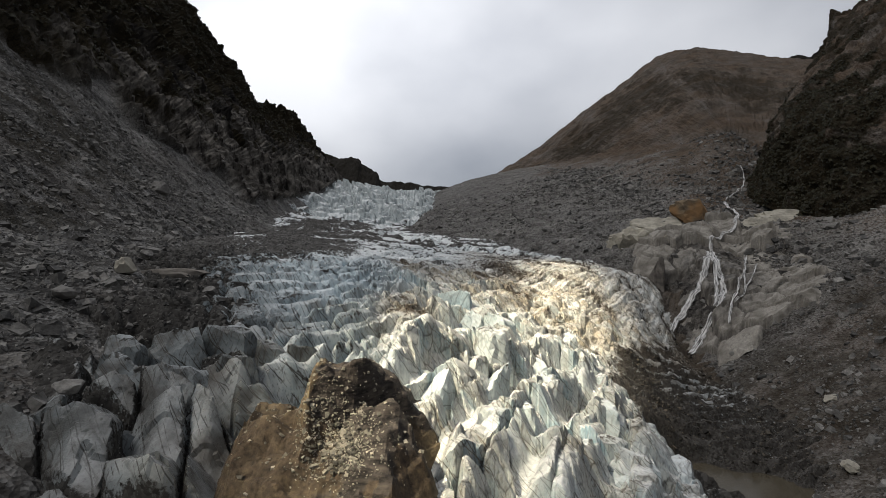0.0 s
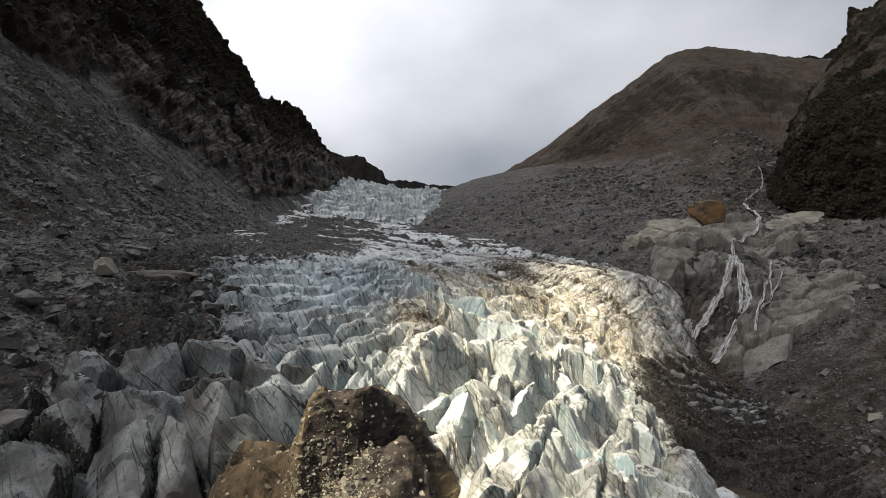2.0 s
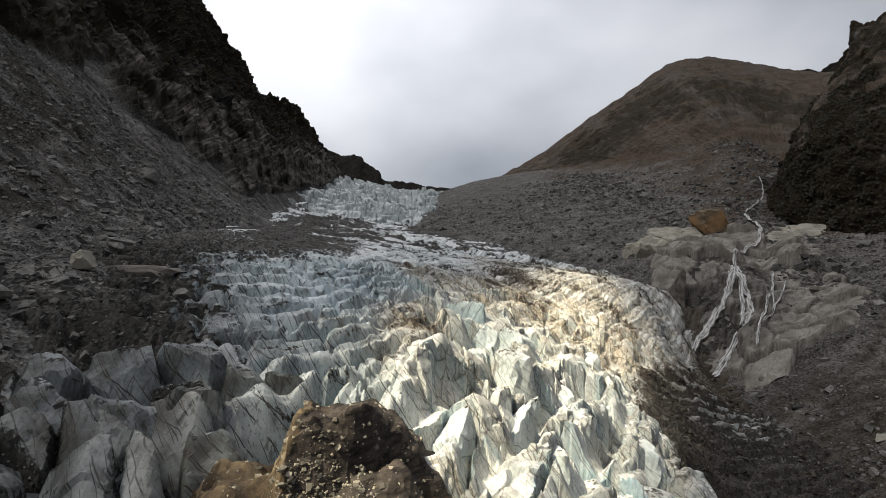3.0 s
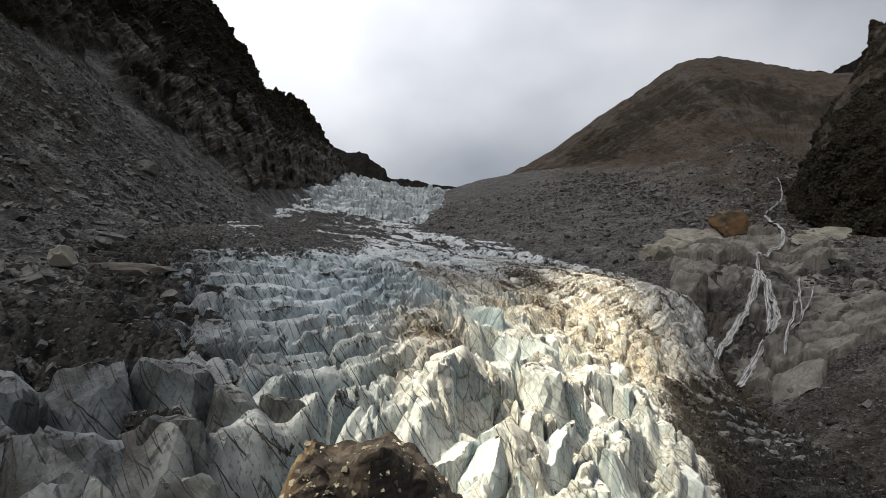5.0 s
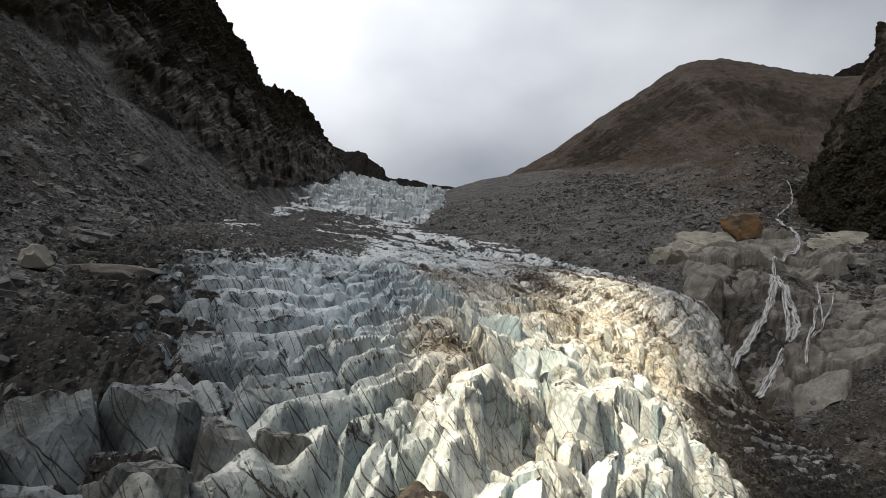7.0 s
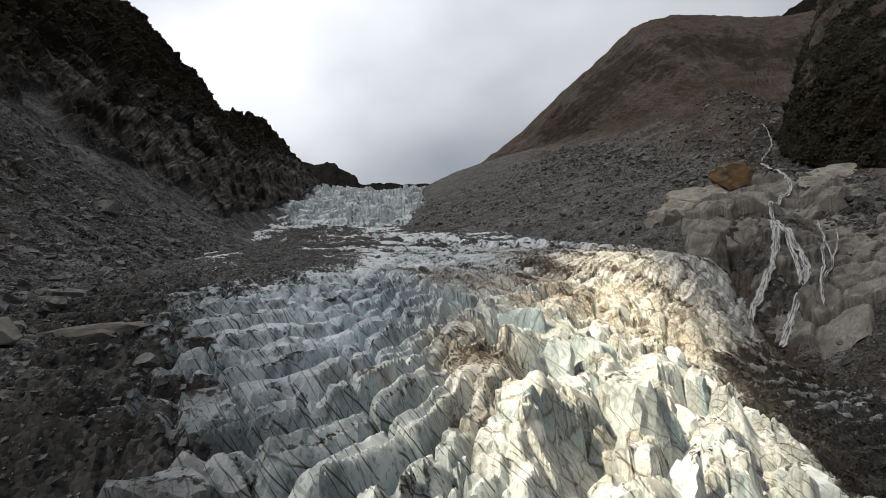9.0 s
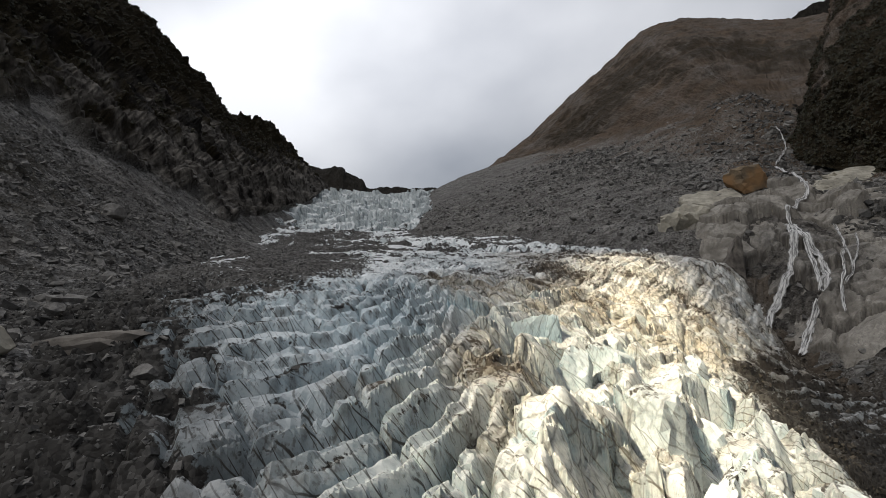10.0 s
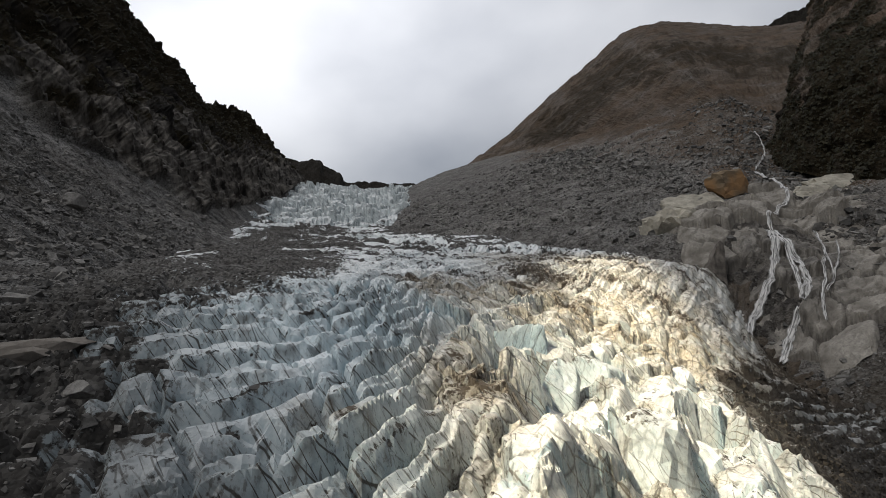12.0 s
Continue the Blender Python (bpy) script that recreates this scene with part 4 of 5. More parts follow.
def turned(rnd, n):
    """n turn matrices, mostly about the upright axis."""
    a, b, c = rnd.rand(n) * 2 * np.pi, rnd.normal(size=n) * 0.45, rnd.normal(size=n) * 0.45
    za, xb, yc = (np.zeros((n, 3, 3)) for _ in range(3))
    za[:, 0, 0] = za[:, 1, 1] = np.cos(a); za[:, 0, 1] = -np.sin(a); za[:, 1, 0] = np.sin(a); za[:, 2, 2] = 1
    xb[:, 1, 1] = xb[:, 2, 2] = np.cos(b); xb[:, 1, 2] = -np.sin(b); xb[:, 2, 1] = np.sin(b); xb[:, 0, 0] = 1
    yc[:, 0, 0] = yc[:, 2, 2] = np.cos(c); yc[:, 0, 2] = np.sin(c); yc[:, 2, 0] = -np.sin(c); yc[:, 1, 1] = 1
    return za @ xb @ yc


def scatter(name, places, sizes, material, seed, label, category="rocks"):
    """Countless stones on a slope, in one mesh."""
    rnd = np.random.RandomState(seed)
    kind = rnd.randint(0, len(STONES), len(places))
    verts, faces, base = [], [], 0
    for k, (v, f) in enumerate(STONES):
        at, sz = places[kind == k], sizes[kind == k]
        m = turned(rnd, len(at))
        w = np.einsum("nij,vj->nvi", m, v) * sz[:, None, None] * 0.5 + at[:, None, :]
        verts.append(w.reshape(-1, 3))
        faces.append((f[None] + (np.arange(len(at)) * len(v))[:, None, None]).reshape(-1, 3) + base)
        base += len(at) * len(v)
    ob = tri_mesh(name, np.concatenate(verts), np.concatenate(faces), material)
    return tagged(ob, label, category, kind="stuff")


def pick(P, weight, count, seed):
    """Places on a sheet, by a weight for each of its points."""
    rnd = np.random.RandomState(seed)
    area = np.linalg.norm(np.cross(np.gradient(P, axis=0), np.gradient(P, axis=1)), axis=2)
    w = (np.clip(weight, 0, None) * area).ravel()
    chosen = rnd.choice(w.size, count, p=w / w.sum())
    i, j = np.unravel_index(chosen, P.shape[:2])
    i2, j2 = np.clip(i + 1, 0, P.shape[0] - 1), np.clip(j + 1, 0, P.shape[1] - 1)
    a, b = rnd.rand(count, 1), rnd.rand(count, 1)
    return P[i, j] * (1 - a) * (1 - b) + P[i2, j] * a * (1 - b) + P[i, j2] * (1 - a) * b + P[i2, j2] * a * b


def sizes_of(n, least, power, most, seed):
    r = np.random.RandomState(seed).rand(n)
    return np.minimum(least * (1 - r) ** (-1 / power), most)


LEFT, RIGHT, TONGUE, SPUR = (SHEETS[k] for k in ("left", "right", "tongue", "spur"))
WARM_ROCK = stone_material("brown_rock", (0.022, 0.0195, 0.016), (0.088, 0.077, 0.063))
PALE_ROCK = stone_material("pale_bedrock", (0.12, 0.113, 0.096), (0.28, 0.265, 0.225), 0.12)
WET_ROCK = stone_material("wet_bedrock", (0.030, 0.027, 0.025), (0.14, 0.128, 0.115), 0.15)
ORANGE_ROCK = stone_material("rusty_rock", (0.07, 0.055, 0.040), (0.17, 0.13, 0.085), 0.12, (0.175, 0.105, 0.052))

# scree of both sides, coarser and thicker low down
hl = row_share(LEFT, LEFT_BETWEEN)
yl = LEFT[..., 1]
wl = step(0.95, 1.1, hl) * step(3.0, 2.7, hl) * step(820, 420, yl) * step(60, 90, yl) * (0.4 + step(0.0, 0.5, fbm(LEFT[..., 0] / 30, yl / 30, LEFT[..., 2] / 30, octaves=3, seed=101)))
wl = wl * (1.4 - 0.3 * hl)
scatter("left_scree", pick(LEFT, wl, 21000, 1), sizes_of(21000, 0.9, 2.3, 5.5, 2), ROCK, 3, "grey angular scree stones on the slope", "scree")
hr = row_share(RIGHT, RIGHT_BETWEEN)
xr_, yr = RIGHT[..., 0], RIGHT[..., 1]
wr = step(0.95, 1.1, hr) * step(4.1, 2.9, hr) * step(1150, 560, yr) * step(110, 160, yr) * (0.35 + step(0.0, 0.5, fbm(xr_ / 30, yr / 30, octaves=3, seed=102)))
wr = wr * (1 - 0.85 * np.clip(bump(xr_, yr, 185, 395, 45, 50), 0, 1))
scatter("right_scree", pick(RIGHT, wr, 19000, 4), sizes_of(19000, 0.95, 2.15, 6.5, 5), ROCK, 6, "grey rubble stones on the slope", "scree")
wt = np.exp(-((hr - 3.02) / 0.10) ** 2) * step(540, 640, yr) * step(1250, 1000, yr) + 0.5 * np.exp(-((hr - 2.75) / 0.25) ** 2) * step(480, 560, yr) * step(1100, 900, yr)
scatter("terrace_boulders", pick(RIGHT, wt, 2600, 21), sizes_of(2600, 2.0, 2.3, 9.0, 22), ROCK, 23, "grey-brown boulders along the edge of the terrace", "boulders")
ws = bump(xr_, yr, 300, 560, 45, 60) + bump(xr_, yr, 350, 660, 30, 70) + 0.8 * bump(xr_, yr, 400, 780, 22, 80) + 1.0 * bump(xr_, yr, 238, 395, 22, 50) + bump(xr_, yr, 270, 500, 30, 30)
scatter("gully_boulders", pick(RIGHT, ws, 4200, 7), sizes_of(4200, 1.5, 2.0, 9.0, 8), ROCK, 9, "pale grey blocks heaped in the stream gully", "boulders")
tx, ty = TONGUE[..., 0], TONGUE[..., 1]
tm = SHEETS["tongue_mask"]
scatter("moraine_rubble", pick(TONGUE, step(0.55, 0.8, tm[..., 0]) * step(40, 10, tx) * step(330, 250, ty) * step(85, 100, ty), 19000, 10), sizes_of(19000, 0.40, 2.5, 2.4, 11), ROCK, 12, "dark rubble lying on the ice", "rubble")
scatter("basin_rubble", pick(TONGUE, step(0.5, 0.7, tm[..., 0]) * step(70, 95, tx) * step(170, 200, ty) * step(400, 340, ty), 8000, 13), sizes_of(8000, 0.5, 2.5, 2.8, 14), WARM_ROCK, 15, "brown-grey rubble on the basin floor", "rubble")


def boulder(x, y, z, size, seed, material, label, name="boulder", group="", turn=0.0):
    """One large rounded block, its foot a little sunk in."""
    v, f = stone_shape(seed, 1.0, 3)
    v = v + 0.06 * np.stack([vnoise(v[:, 0] * 3 + seed, v[:, 1] * 3, v[:, 2] * 3 + 9 * k, seed=k) for k in range(3)], -1)
    v = v / np.abs(v).max(axis=0) * np.array(size) / 2
    ob = tri_mesh(name, v, f, material)
    ob.matrix_world = pose(x, y, z + 0.36 * size[2], 0, 0, turn)
    return tagged(ob, label, "boulder", group)


boulder(212, 484, 124, (38, 26, 24), 318, ORANGE_ROCK, "rounded rusty orange boulder on pale bedrock", turn=12)
boulder(-66, 100, 74.5, (6.5, 5.0, 3.0), 302, ROCK, "flat grey boulder at the edge of the ice", turn=-10)
boulder(-101, 181, 91.5, (6.5, 5.5, 7.0), 303, PALE_ROCK, "pale pointed boulder on the moraine", turn=20)
boulder(-197, 490, 114, (15, 9, 6.5), 304, ROCK, "long grey boulder at the foot of the scree", turn=5)
boulder(-217, 436, 142, (17, 13, 12), 305, ROCK, "large grey block in the scree", turn=40)
boulder(222, 762, 193, (15, 10, 9), 306, ROCK, "lone dark boulder on the brown slope")
boulder(169, 247, 33, (8.5, 6, 5), 307, PALE_ROCK, "pale square boulder on the rubble slope", turn=30)
boulder(143, 199, 22, (8, 6, 4.5), 308, PALE_ROCK, "pale boulder beside the pond", turn=80)
boulder(-96, 194, 88.5, (32, 12, 6), 309, WET_ROCK, "long low grey rock ledge on the moraine", name="rock_ledge", turn=12)
boulder(-112, 214, 97, (5, 4, 4), 310, ROCK, "small grey boulder on the moraine")
boulder(-72, 176, 86, (5, 4, 3), 311, ROCK, "dark boulder beside crevassed ice")


# ---------------------------------------------------------------- the rock step and its waterfall
def slab(x, y, z, size, seed, material, label, turn=0.0, tilt=0.0):
    """A smooth swell of bedrock, cracked across."""
    v, f = stone_shape(seed, 1.0, 4)
    v = v / np.abs(v).max(axis=0)
    n = fbm(v[:, 0] * 2.2 + seed, v[:, 1] * 2.2, v[:, 2] * 2.2, octaves=4, seed=seed)
    cut = step(0.10, 0.0, np.abs(vnoise(v[:, 0] * 1.7 + seed, v[:, 1] * 1.7, v[:, 2] * 1.7, seed=seed + 5)))
    v = v * (1 + 0.07 * n - 0.06 * cut)[:, None] * np.array(size) / 2
    ob = tri_mesh("rock_slab", v, f, material)
    ob.matrix_world = pose(x, y, z, tilt, 0, turn)
    return tagged(ob, label, "rock slab", "bedrock round the waterfall")


def draped(line, lift=1.1):
    """Lays a line of the plan on the highest rock there, about every two metres."""
    bpy.context.view_layer.update()
    deps = bpy.context.evaluated_depsgraph_get()
    flat = [(x, y, 0) for x, y in line]
    length = sum(math.dist(a, b) for a, b in zip(flat, flat[1:]))
    out = []
    for x, y, _ in curve_through(flat, max(14, int(length / 1.2))):
        hit, at, *_ = scene.ray_cast(deps, (x, y, 400), (0, 0, -1))
        out.append((x, y, at.z + lift))
    return out


def bedrock_material():
    """Ice-worn bedrock: olive grey, cracked, black where water runs (mask: red wet)."""
    m, nt, bsdf = nodes_of("ice_worn_bedrock")
    wet, _, _, _ = mask_of(nt)
    pos = place_of(nt)
    fine = tex_noise(nt, pos, 0.8, 6, 0.65)
    mid = tex_noise(nt, pos, 0.10, 5, 0.6)
    runs = tex_noise(nt, pos, 0.30, 5, 0.6, (1.0, 1.0, 0.15))
    col = blend(nt, span(nt, fine, 0.3, 0.7), (0.165, 0.152, 0.132), (0.36, 0.335, 0.295))
    col = blend(nt, span(nt, mid, 0.42, 0.62, 0.0, 0.7), col, (0.085, 0.074, 0.060))
    col = blend(nt, math_node(nt, "MULTIPLY", wet, span(nt, runs, 0.36, 0.58, 0.25, 1.0)), col, (0.026, 0.022, 0.019))
    nt.links.new(col, bsdf.inputs["Base Color"])
    nt.links.new(span(nt, wet, 0.0, 1.0, 0.85, 0.5), bsdf.inputs["Roughness"])
    bsdf.inputs["Specular IOR Level"].default_value = 0.3
    add_bump(nt, bsdf, math_node(nt, "ADD", math_node(nt, "MULTIPLY", fine, 0.5), math_node(nt, "MULTIPLY", mid, 0.5)), 0.7, 1.0)
    return m


def rock_step():
    """The worn rock step over which the water falls: large rounded swells with joints between."""
    nx, ny = 190, 190
    X, Y = np.meshgrid(np.linspace(138, 292, nx), np.linspace(328, 500, ny))
    pts = RIGHT.reshape(-1, 3)
    pts = pts[(pts[:, 0] > 120) & (pts[:, 0] < 310) & (pts[:, 1] > 310) & (pts[:, 1] < 520)]
    gx, gy = np.linspace(120, 310, 64), np.linspace(310, 520, 70)
    low = np.zeros((70, 64))
    for i, yy in enumerate(gy):
        d = (pts[:, 0][None] - gx[:, None]) ** 2 + (pts[:, 1][None] - yy) ** 2
        w = 1.0 / (d + 3.0) ** 2
        low[i] = (w * pts[:, 2]).sum(1) / w.sum(1)
    fi, fj = (Y - 310) / 210 * 69, (X - 120) / 190 * 63
    i, j = fi.astype(int), fj.astype(int)
    a, b = fi - i, fj - j
    Z = (low[i, j] * (1 - a) + low[i + 1, j] * a) * (1 - b) + (low[i, j + 1] * (1 - a) + low[i + 1, j + 1] * a) * b
    wx, wy = X + 4 * fbm(X / 20, Y / 20, octaves=3, seed=141), Y + 4 * fbm(X / 20, Y / 20, octaves=3, seed=142)
    c1, c2, r1, r2, r3, ox, oy = cells((wx - 0.4 * wy) / 27.0, (wy + 0.4 * wx) / 19.0, seed=143)
    joint = np.exp(-((c2 - c1) / 0.06) ** 2)
    Z = Z + 8 * (r1 - 0.45) + 9 * (r2 - 0.5) * ox - 7 * r3 * oy - 2.6 * joint + 0.7 * fbm(X / 9, Y / 9, octaves=4, gain=0.5, seed=144)
    e1, e2, q1, q2, q3, ex, ey = cells((wx + 0.7 * wy) / 10.0, (wy - 0.5 * wx) / 7.0, seed=145)
    Z = Z + 0.9 * (q1 - 0.5) + 1.0 * (q2 - 0.5) * ex - 0.8 * q3 * ey - 0.7 * np.exp(-((e2 - e1) / 0.07) ** 2)
    zone = bump(wx, wy, 178, 392, 40, 50) + bump(wx, wy, 205, 372, 38, 36) + 0.9 * bump(wx, wy, 232, 440, 42, 45) + 0.8 * bump(wx, wy, 185, 455, 40, 35)
    zone = step(0.18, 0.60, zone)
    Z = Z + 2.6 * zone - 9.0 * (1 - zone)
    wet = 0.75 * step(0.35, 0.9, bump(wx, wy, 178, 388, 30, 38) + 0.5 * joint * zone + 0.5 * bump(wx, wy, 205, 388, 18, 30))
    P = np.stack([X, Y, Z], -1)
    SHEETS["step"] = P
    return tagged(grid_mesh("rock_step", P, bedrock_material(), np.stack([wet, 0 * X, 0 * X, 0 * X], -1), smooth=False), "worn grey-brown bedrock step, wet and dark under the waterfall", "bedrock", kind="structure")


rock_step()
FALLS = (
    ("stream", 2.6, ((276, 556), (264, 526), (260, 500), (247, 478), (236, 459), (218, 443), (203, 430), (201, 424))),
    ("strand", 4.4, ((201, 425), (193, 411), (184, 397), (177, 389), (171, 386), (162, 381), (155, 378), (149, 370))),
    ("strand", 4.0, ((201, 424), (195, 408), (191, 398), (190, 388), (186, 377), (183, 371), (176, 365))),
    ("strand", 2.2, ((190, 396), (187, 388), (183, 380), (180, 372), (176, 366))),
    ("strand", 3.6, ((175, 367), (170, 366), (166, 364), (160, 359), (153, 352))),
    ("strand", 1.5, ((222, 416), (212, 398), (205, 386), (198, 379), (192, 370), (186, 365), (182, 360), (178, 353))),
    ("strand", 1.2, ((219, 396), (208, 380), (200, 374), (196, 370), (187, 364))),
    ("strand", 1.1, ((206, 388), (200, 376), (197, 371))),
    ("strand", 1.3, ((186, 399), (178, 391), (172, 387), (164, 383))),
    ("stream", 1.3, ((352, 672), (340, 640), (318, 606), (294, 578), (278, 558))),
)
lines = [draped(line) for _, _, line in FALLS]
SLABS = (
    # x, y, z, size, turn, wet, what it is
    (160, 456, 99, (60, 38, 40), 5, 0, "pale grey bedrock slab below the rusty boulder"),
    (184, 480, 112, (56, 30, 32), -8, 0, "pale grey bedrock ledge under the rusty boulder"),
    (296, 488, 122, (70, 46, 26), 15, 0, "broad pale bedrock slab beside the bluff"),
    (262, 470, 118, (40, 30, 18), 40, 0, "grey bedrock slab above the fall"),
    (150, 404, 64, (22, 24, 66), 0, 1, "black wet rock wall beside the ice"),
)
for k, (x, y, z, size, turn, wet, label) in enumerate(SLABS):
    near = min(math.hypot(x - p[0], y - p[1]) for line in lines for p in line)
    if near > 0.30 * size[0] + 2:
        slab(x, y, z, size, 401 + k, WET_ROCK if wet else PALE_ROCK, label, turn)


def water_material():
    """White falling water: threads along its run, thin enough between them to show the rock.
    flow: red metres across, green metres along, blue how near the edge."""
    m, nt, bsdf = nodes_of("white_water")
    at = nt.nodes.new("ShaderNodeAttribute")
    at.attribute_name = "flow"
    sep = nt.nodes.new("ShaderNodeSeparateColor")
    nt.links.new(at.outputs["Color"], sep.inputs["Color"])
    n = tex_noise(nt, at.outputs["Color"], 0.9, 4, 0.6, (1.3, 0.12, 0.0))
    big = tex_noise(nt, at.outputs["Color"], 0.22, 3, 0.5, (1.0, 1.0, 0.0))
    nt.links.new(blend(nt, span(nt, n, 0.40, 0.62), (0.24, 0.235, 0.225), (0.60, 0.59, 0.57)), bsdf.inputs["Base Color"])
    thick = math_node(nt, "ADD", n, math_node(nt, "MULTIPLY", big, 0.5))
    veil = math_node(nt, "MULTIPLY", span(nt, thick, 0.52, 0.80, 0.22, 1.0), span(nt, sep.outputs["Blue"], 0.45, 1.0, 1.0, 0.0))
    nt.links.new(veil, bsdf.inputs["Alpha"])
    bsdf.inputs["Roughness"].default_value = 0.4
    return m


WHITE_WATER = water_material()
waterfall = tagged(new("waterfall"), "white braided waterfall over dark bedrock beside the glacier", "waterfall")


def strand(line, width, seed, name="strand"):
    """A ragged sheet of water that clings to the rock, split into threads."""
    c = np.array(line, float)
    for _ in range(10):
        even = 0.25 * c[:-2] + 0.5 * c[1:-1] + 0.25 * c[2:]
        even[:, 2] = np.maximum(even[:, 2], c[1:-1, 2] - 0.05)
        c[1:-1] = even
    n = 4 * len(c)
    c = np.stack([np.interp(np.linspace(0, len(c) - 1, n), np.arange(len(c)), c[:, k]) for k in range(3)], -1)
    for _ in range(12):
        c[1:-1] = 0.25 * c[:-2] + 0.5 * c[1:-1] + 0.25 * c[2:]
    out_ = np.array((-0.30, -0.72, 0.62))
    way = np.gradient(c, axis=0)
    side = np.cross(way, out_)
    side /= np.linalg.norm(side, axis=1, keepdims=True) + 1e-6
    run = np.concatenate([[0], np.cumsum(np.linalg.norm(np.diff(c, axis=0), axis=1))])
    verts, faces, flow, base = [], [], [], 0
    u = np.array((-1.0, -0.5, 0.0, 0.5, 1.0))
    for t in range(3):
        off = width * (0.30 * (t - 1) + 0.30 * fbm(run / 9.0, np.full(n, 7.3 * t + seed), octaves=2, seed=seed + t))
        w = width * np.clip(0.30 + 0.26 * fbm(run / 6.0, np.full(n, 3.1 * t + seed), octaves=3, seed=seed + 9 + t), 0.07, 0.6)
        w *= np.clip(np.minimum(run + 1.5, run[-1] - run) / 4.0, 0.1, 1)
        P = c[:, None, :] + side[:, None, :] * (off[:, None] + w[:, None] * u)[..., None]
        P = P + out_ * (0.3 + 0.3 * (1 - u ** 2) + 0.1 * t)[None, :, None]
        k = np.arange(n * 5).reshape(n, 5)
        verts.append(P.reshape(-1, 3))
        flow.append(np.stack([off[:, None] + w[:, None] * u + 9 * t, np.repeat(run[:, None], 5, 1), np.abs(np.repeat(u[None], n, 0)), np.ones((n, 5))], -1).reshape(-1, 4))
        faces.append(np.stack([k[:-1, :-1], k[:-1, 1:], k[1:, 1:], k[1:, :-1]], -1).reshape(-1, 4) + base)
        base += n * 5
    ob = tri_mesh(name, np.concatenate(verts), np.concatenate(faces), WHITE_WATER, smooth=True)
    at = ob.data.attributes.new("flow", "FLOAT_COLOR", "POINT")
    at.data.foreach_set("color", np.concatenate(flow).astype(np.float32).ravel())
    ob.parent = waterfall
    return ob


for k, ((name, width, _), line) in enumerate(zip(FALLS, lines)):
    strand(line, width, 500 + k, name)


# ---------------------------------------------------------------- the pond
def pond():
    m, nt, bsdf = nodes_of("silty_water")
    pos = place_of(nt)
    n = tex_noise(nt, pos, 0.25, 4, 0.5)
    nt.links.new(blend(nt, n, (0.055, 0.046, 0.032), (0.085, 0.072, 0.05)), bsdf.inputs["Base Color"])
    bsdf.inputs["Roughness"].default_value = 0.12
    add_bump(nt, bsdf, tex_noise(nt, pos, 1.2, 3, 0.5), 0.15, 0.15)
    a = np.linspace(0, 2 * np.pi, 49)
    r = np.linspace(0, 1, 12)
    A, R_ = np.meshgrid(a, r)
    wob = 1 + 0.18 * np.sin(3 * A + 1) + 0.1 * np.sin(5 * A)
    P = np.stack([102 + 24 * R_ * wob * np.cos(A), 196 + 30 * R_ * wob * np.sin(A), 0 * A + 15.2], -1)
    return tagged(grid_mesh("pond", P, m), "still brown silty pond at the foot of the ice", "pond", kind="structure")


pond()


# ---------------------------------------------------------------- the heap of debris on the near ice
def mound_material():
    """Silt, dark shale, and ochre ice with the crest's sunlit side put into its colour (mask: red shale, green ochre).
    """
    m, nt, bsdf = nodes_of("silty_mound")
    shale, sunlit_ochre, _, _ = mask_of(nt)
    pos = place_of(nt)
    fine = tex_noise(nt, pos, 1.1, 6, 0.66)
    mid = tex_noise(nt, pos, 0.22, 5, 0.6)
    layers = tex_noise(nt, pos, 0.8, 5, 0.6, (0.35, 0.5, 1.6))
    col = blend(nt, span(nt, fine, 0.32, 0.68), (0.020, 0.014, 0.009), (0.085, 0.061, 0.038))
    col = blend(nt, span(nt, tex_noise(nt, pos, 0.5, 5, 0.6, (1.0, 1.0, 0.3)), 0.5, 0.66, 0.0, 0.7), col, (0.016, 0.011, 0.008))
    col = blend(nt, math_node(nt, "MULTIPLY", sunlit_ochre, span(nt, mid, 0.40, 0.60, 0.1, 0.8)), col, (0.24, 0.185, 0.110))
    dark = blend(nt, span(nt, layers, 0.36, 0.66), (0.010, 0.008, 0.007), (0.075, 0.062, 0.052))
    col = blend(nt, span(nt, math_node(nt, "ADD", shale, span(nt, mid, 0.3, 0.7, -0.4, 0.4)), 0.38, 0.58), col, dark)
    nt.links.new(col, bsdf.inputs["Base Color"])
    bsdf.inputs["Roughness"].default_value = 0.8
    bsdf.inputs["Specular IOR Level"].default_value = 0.3
    add_bump(nt, bsdf, math_node(nt, "ADD", fine, layers), 0.8, 0.5)
    return m


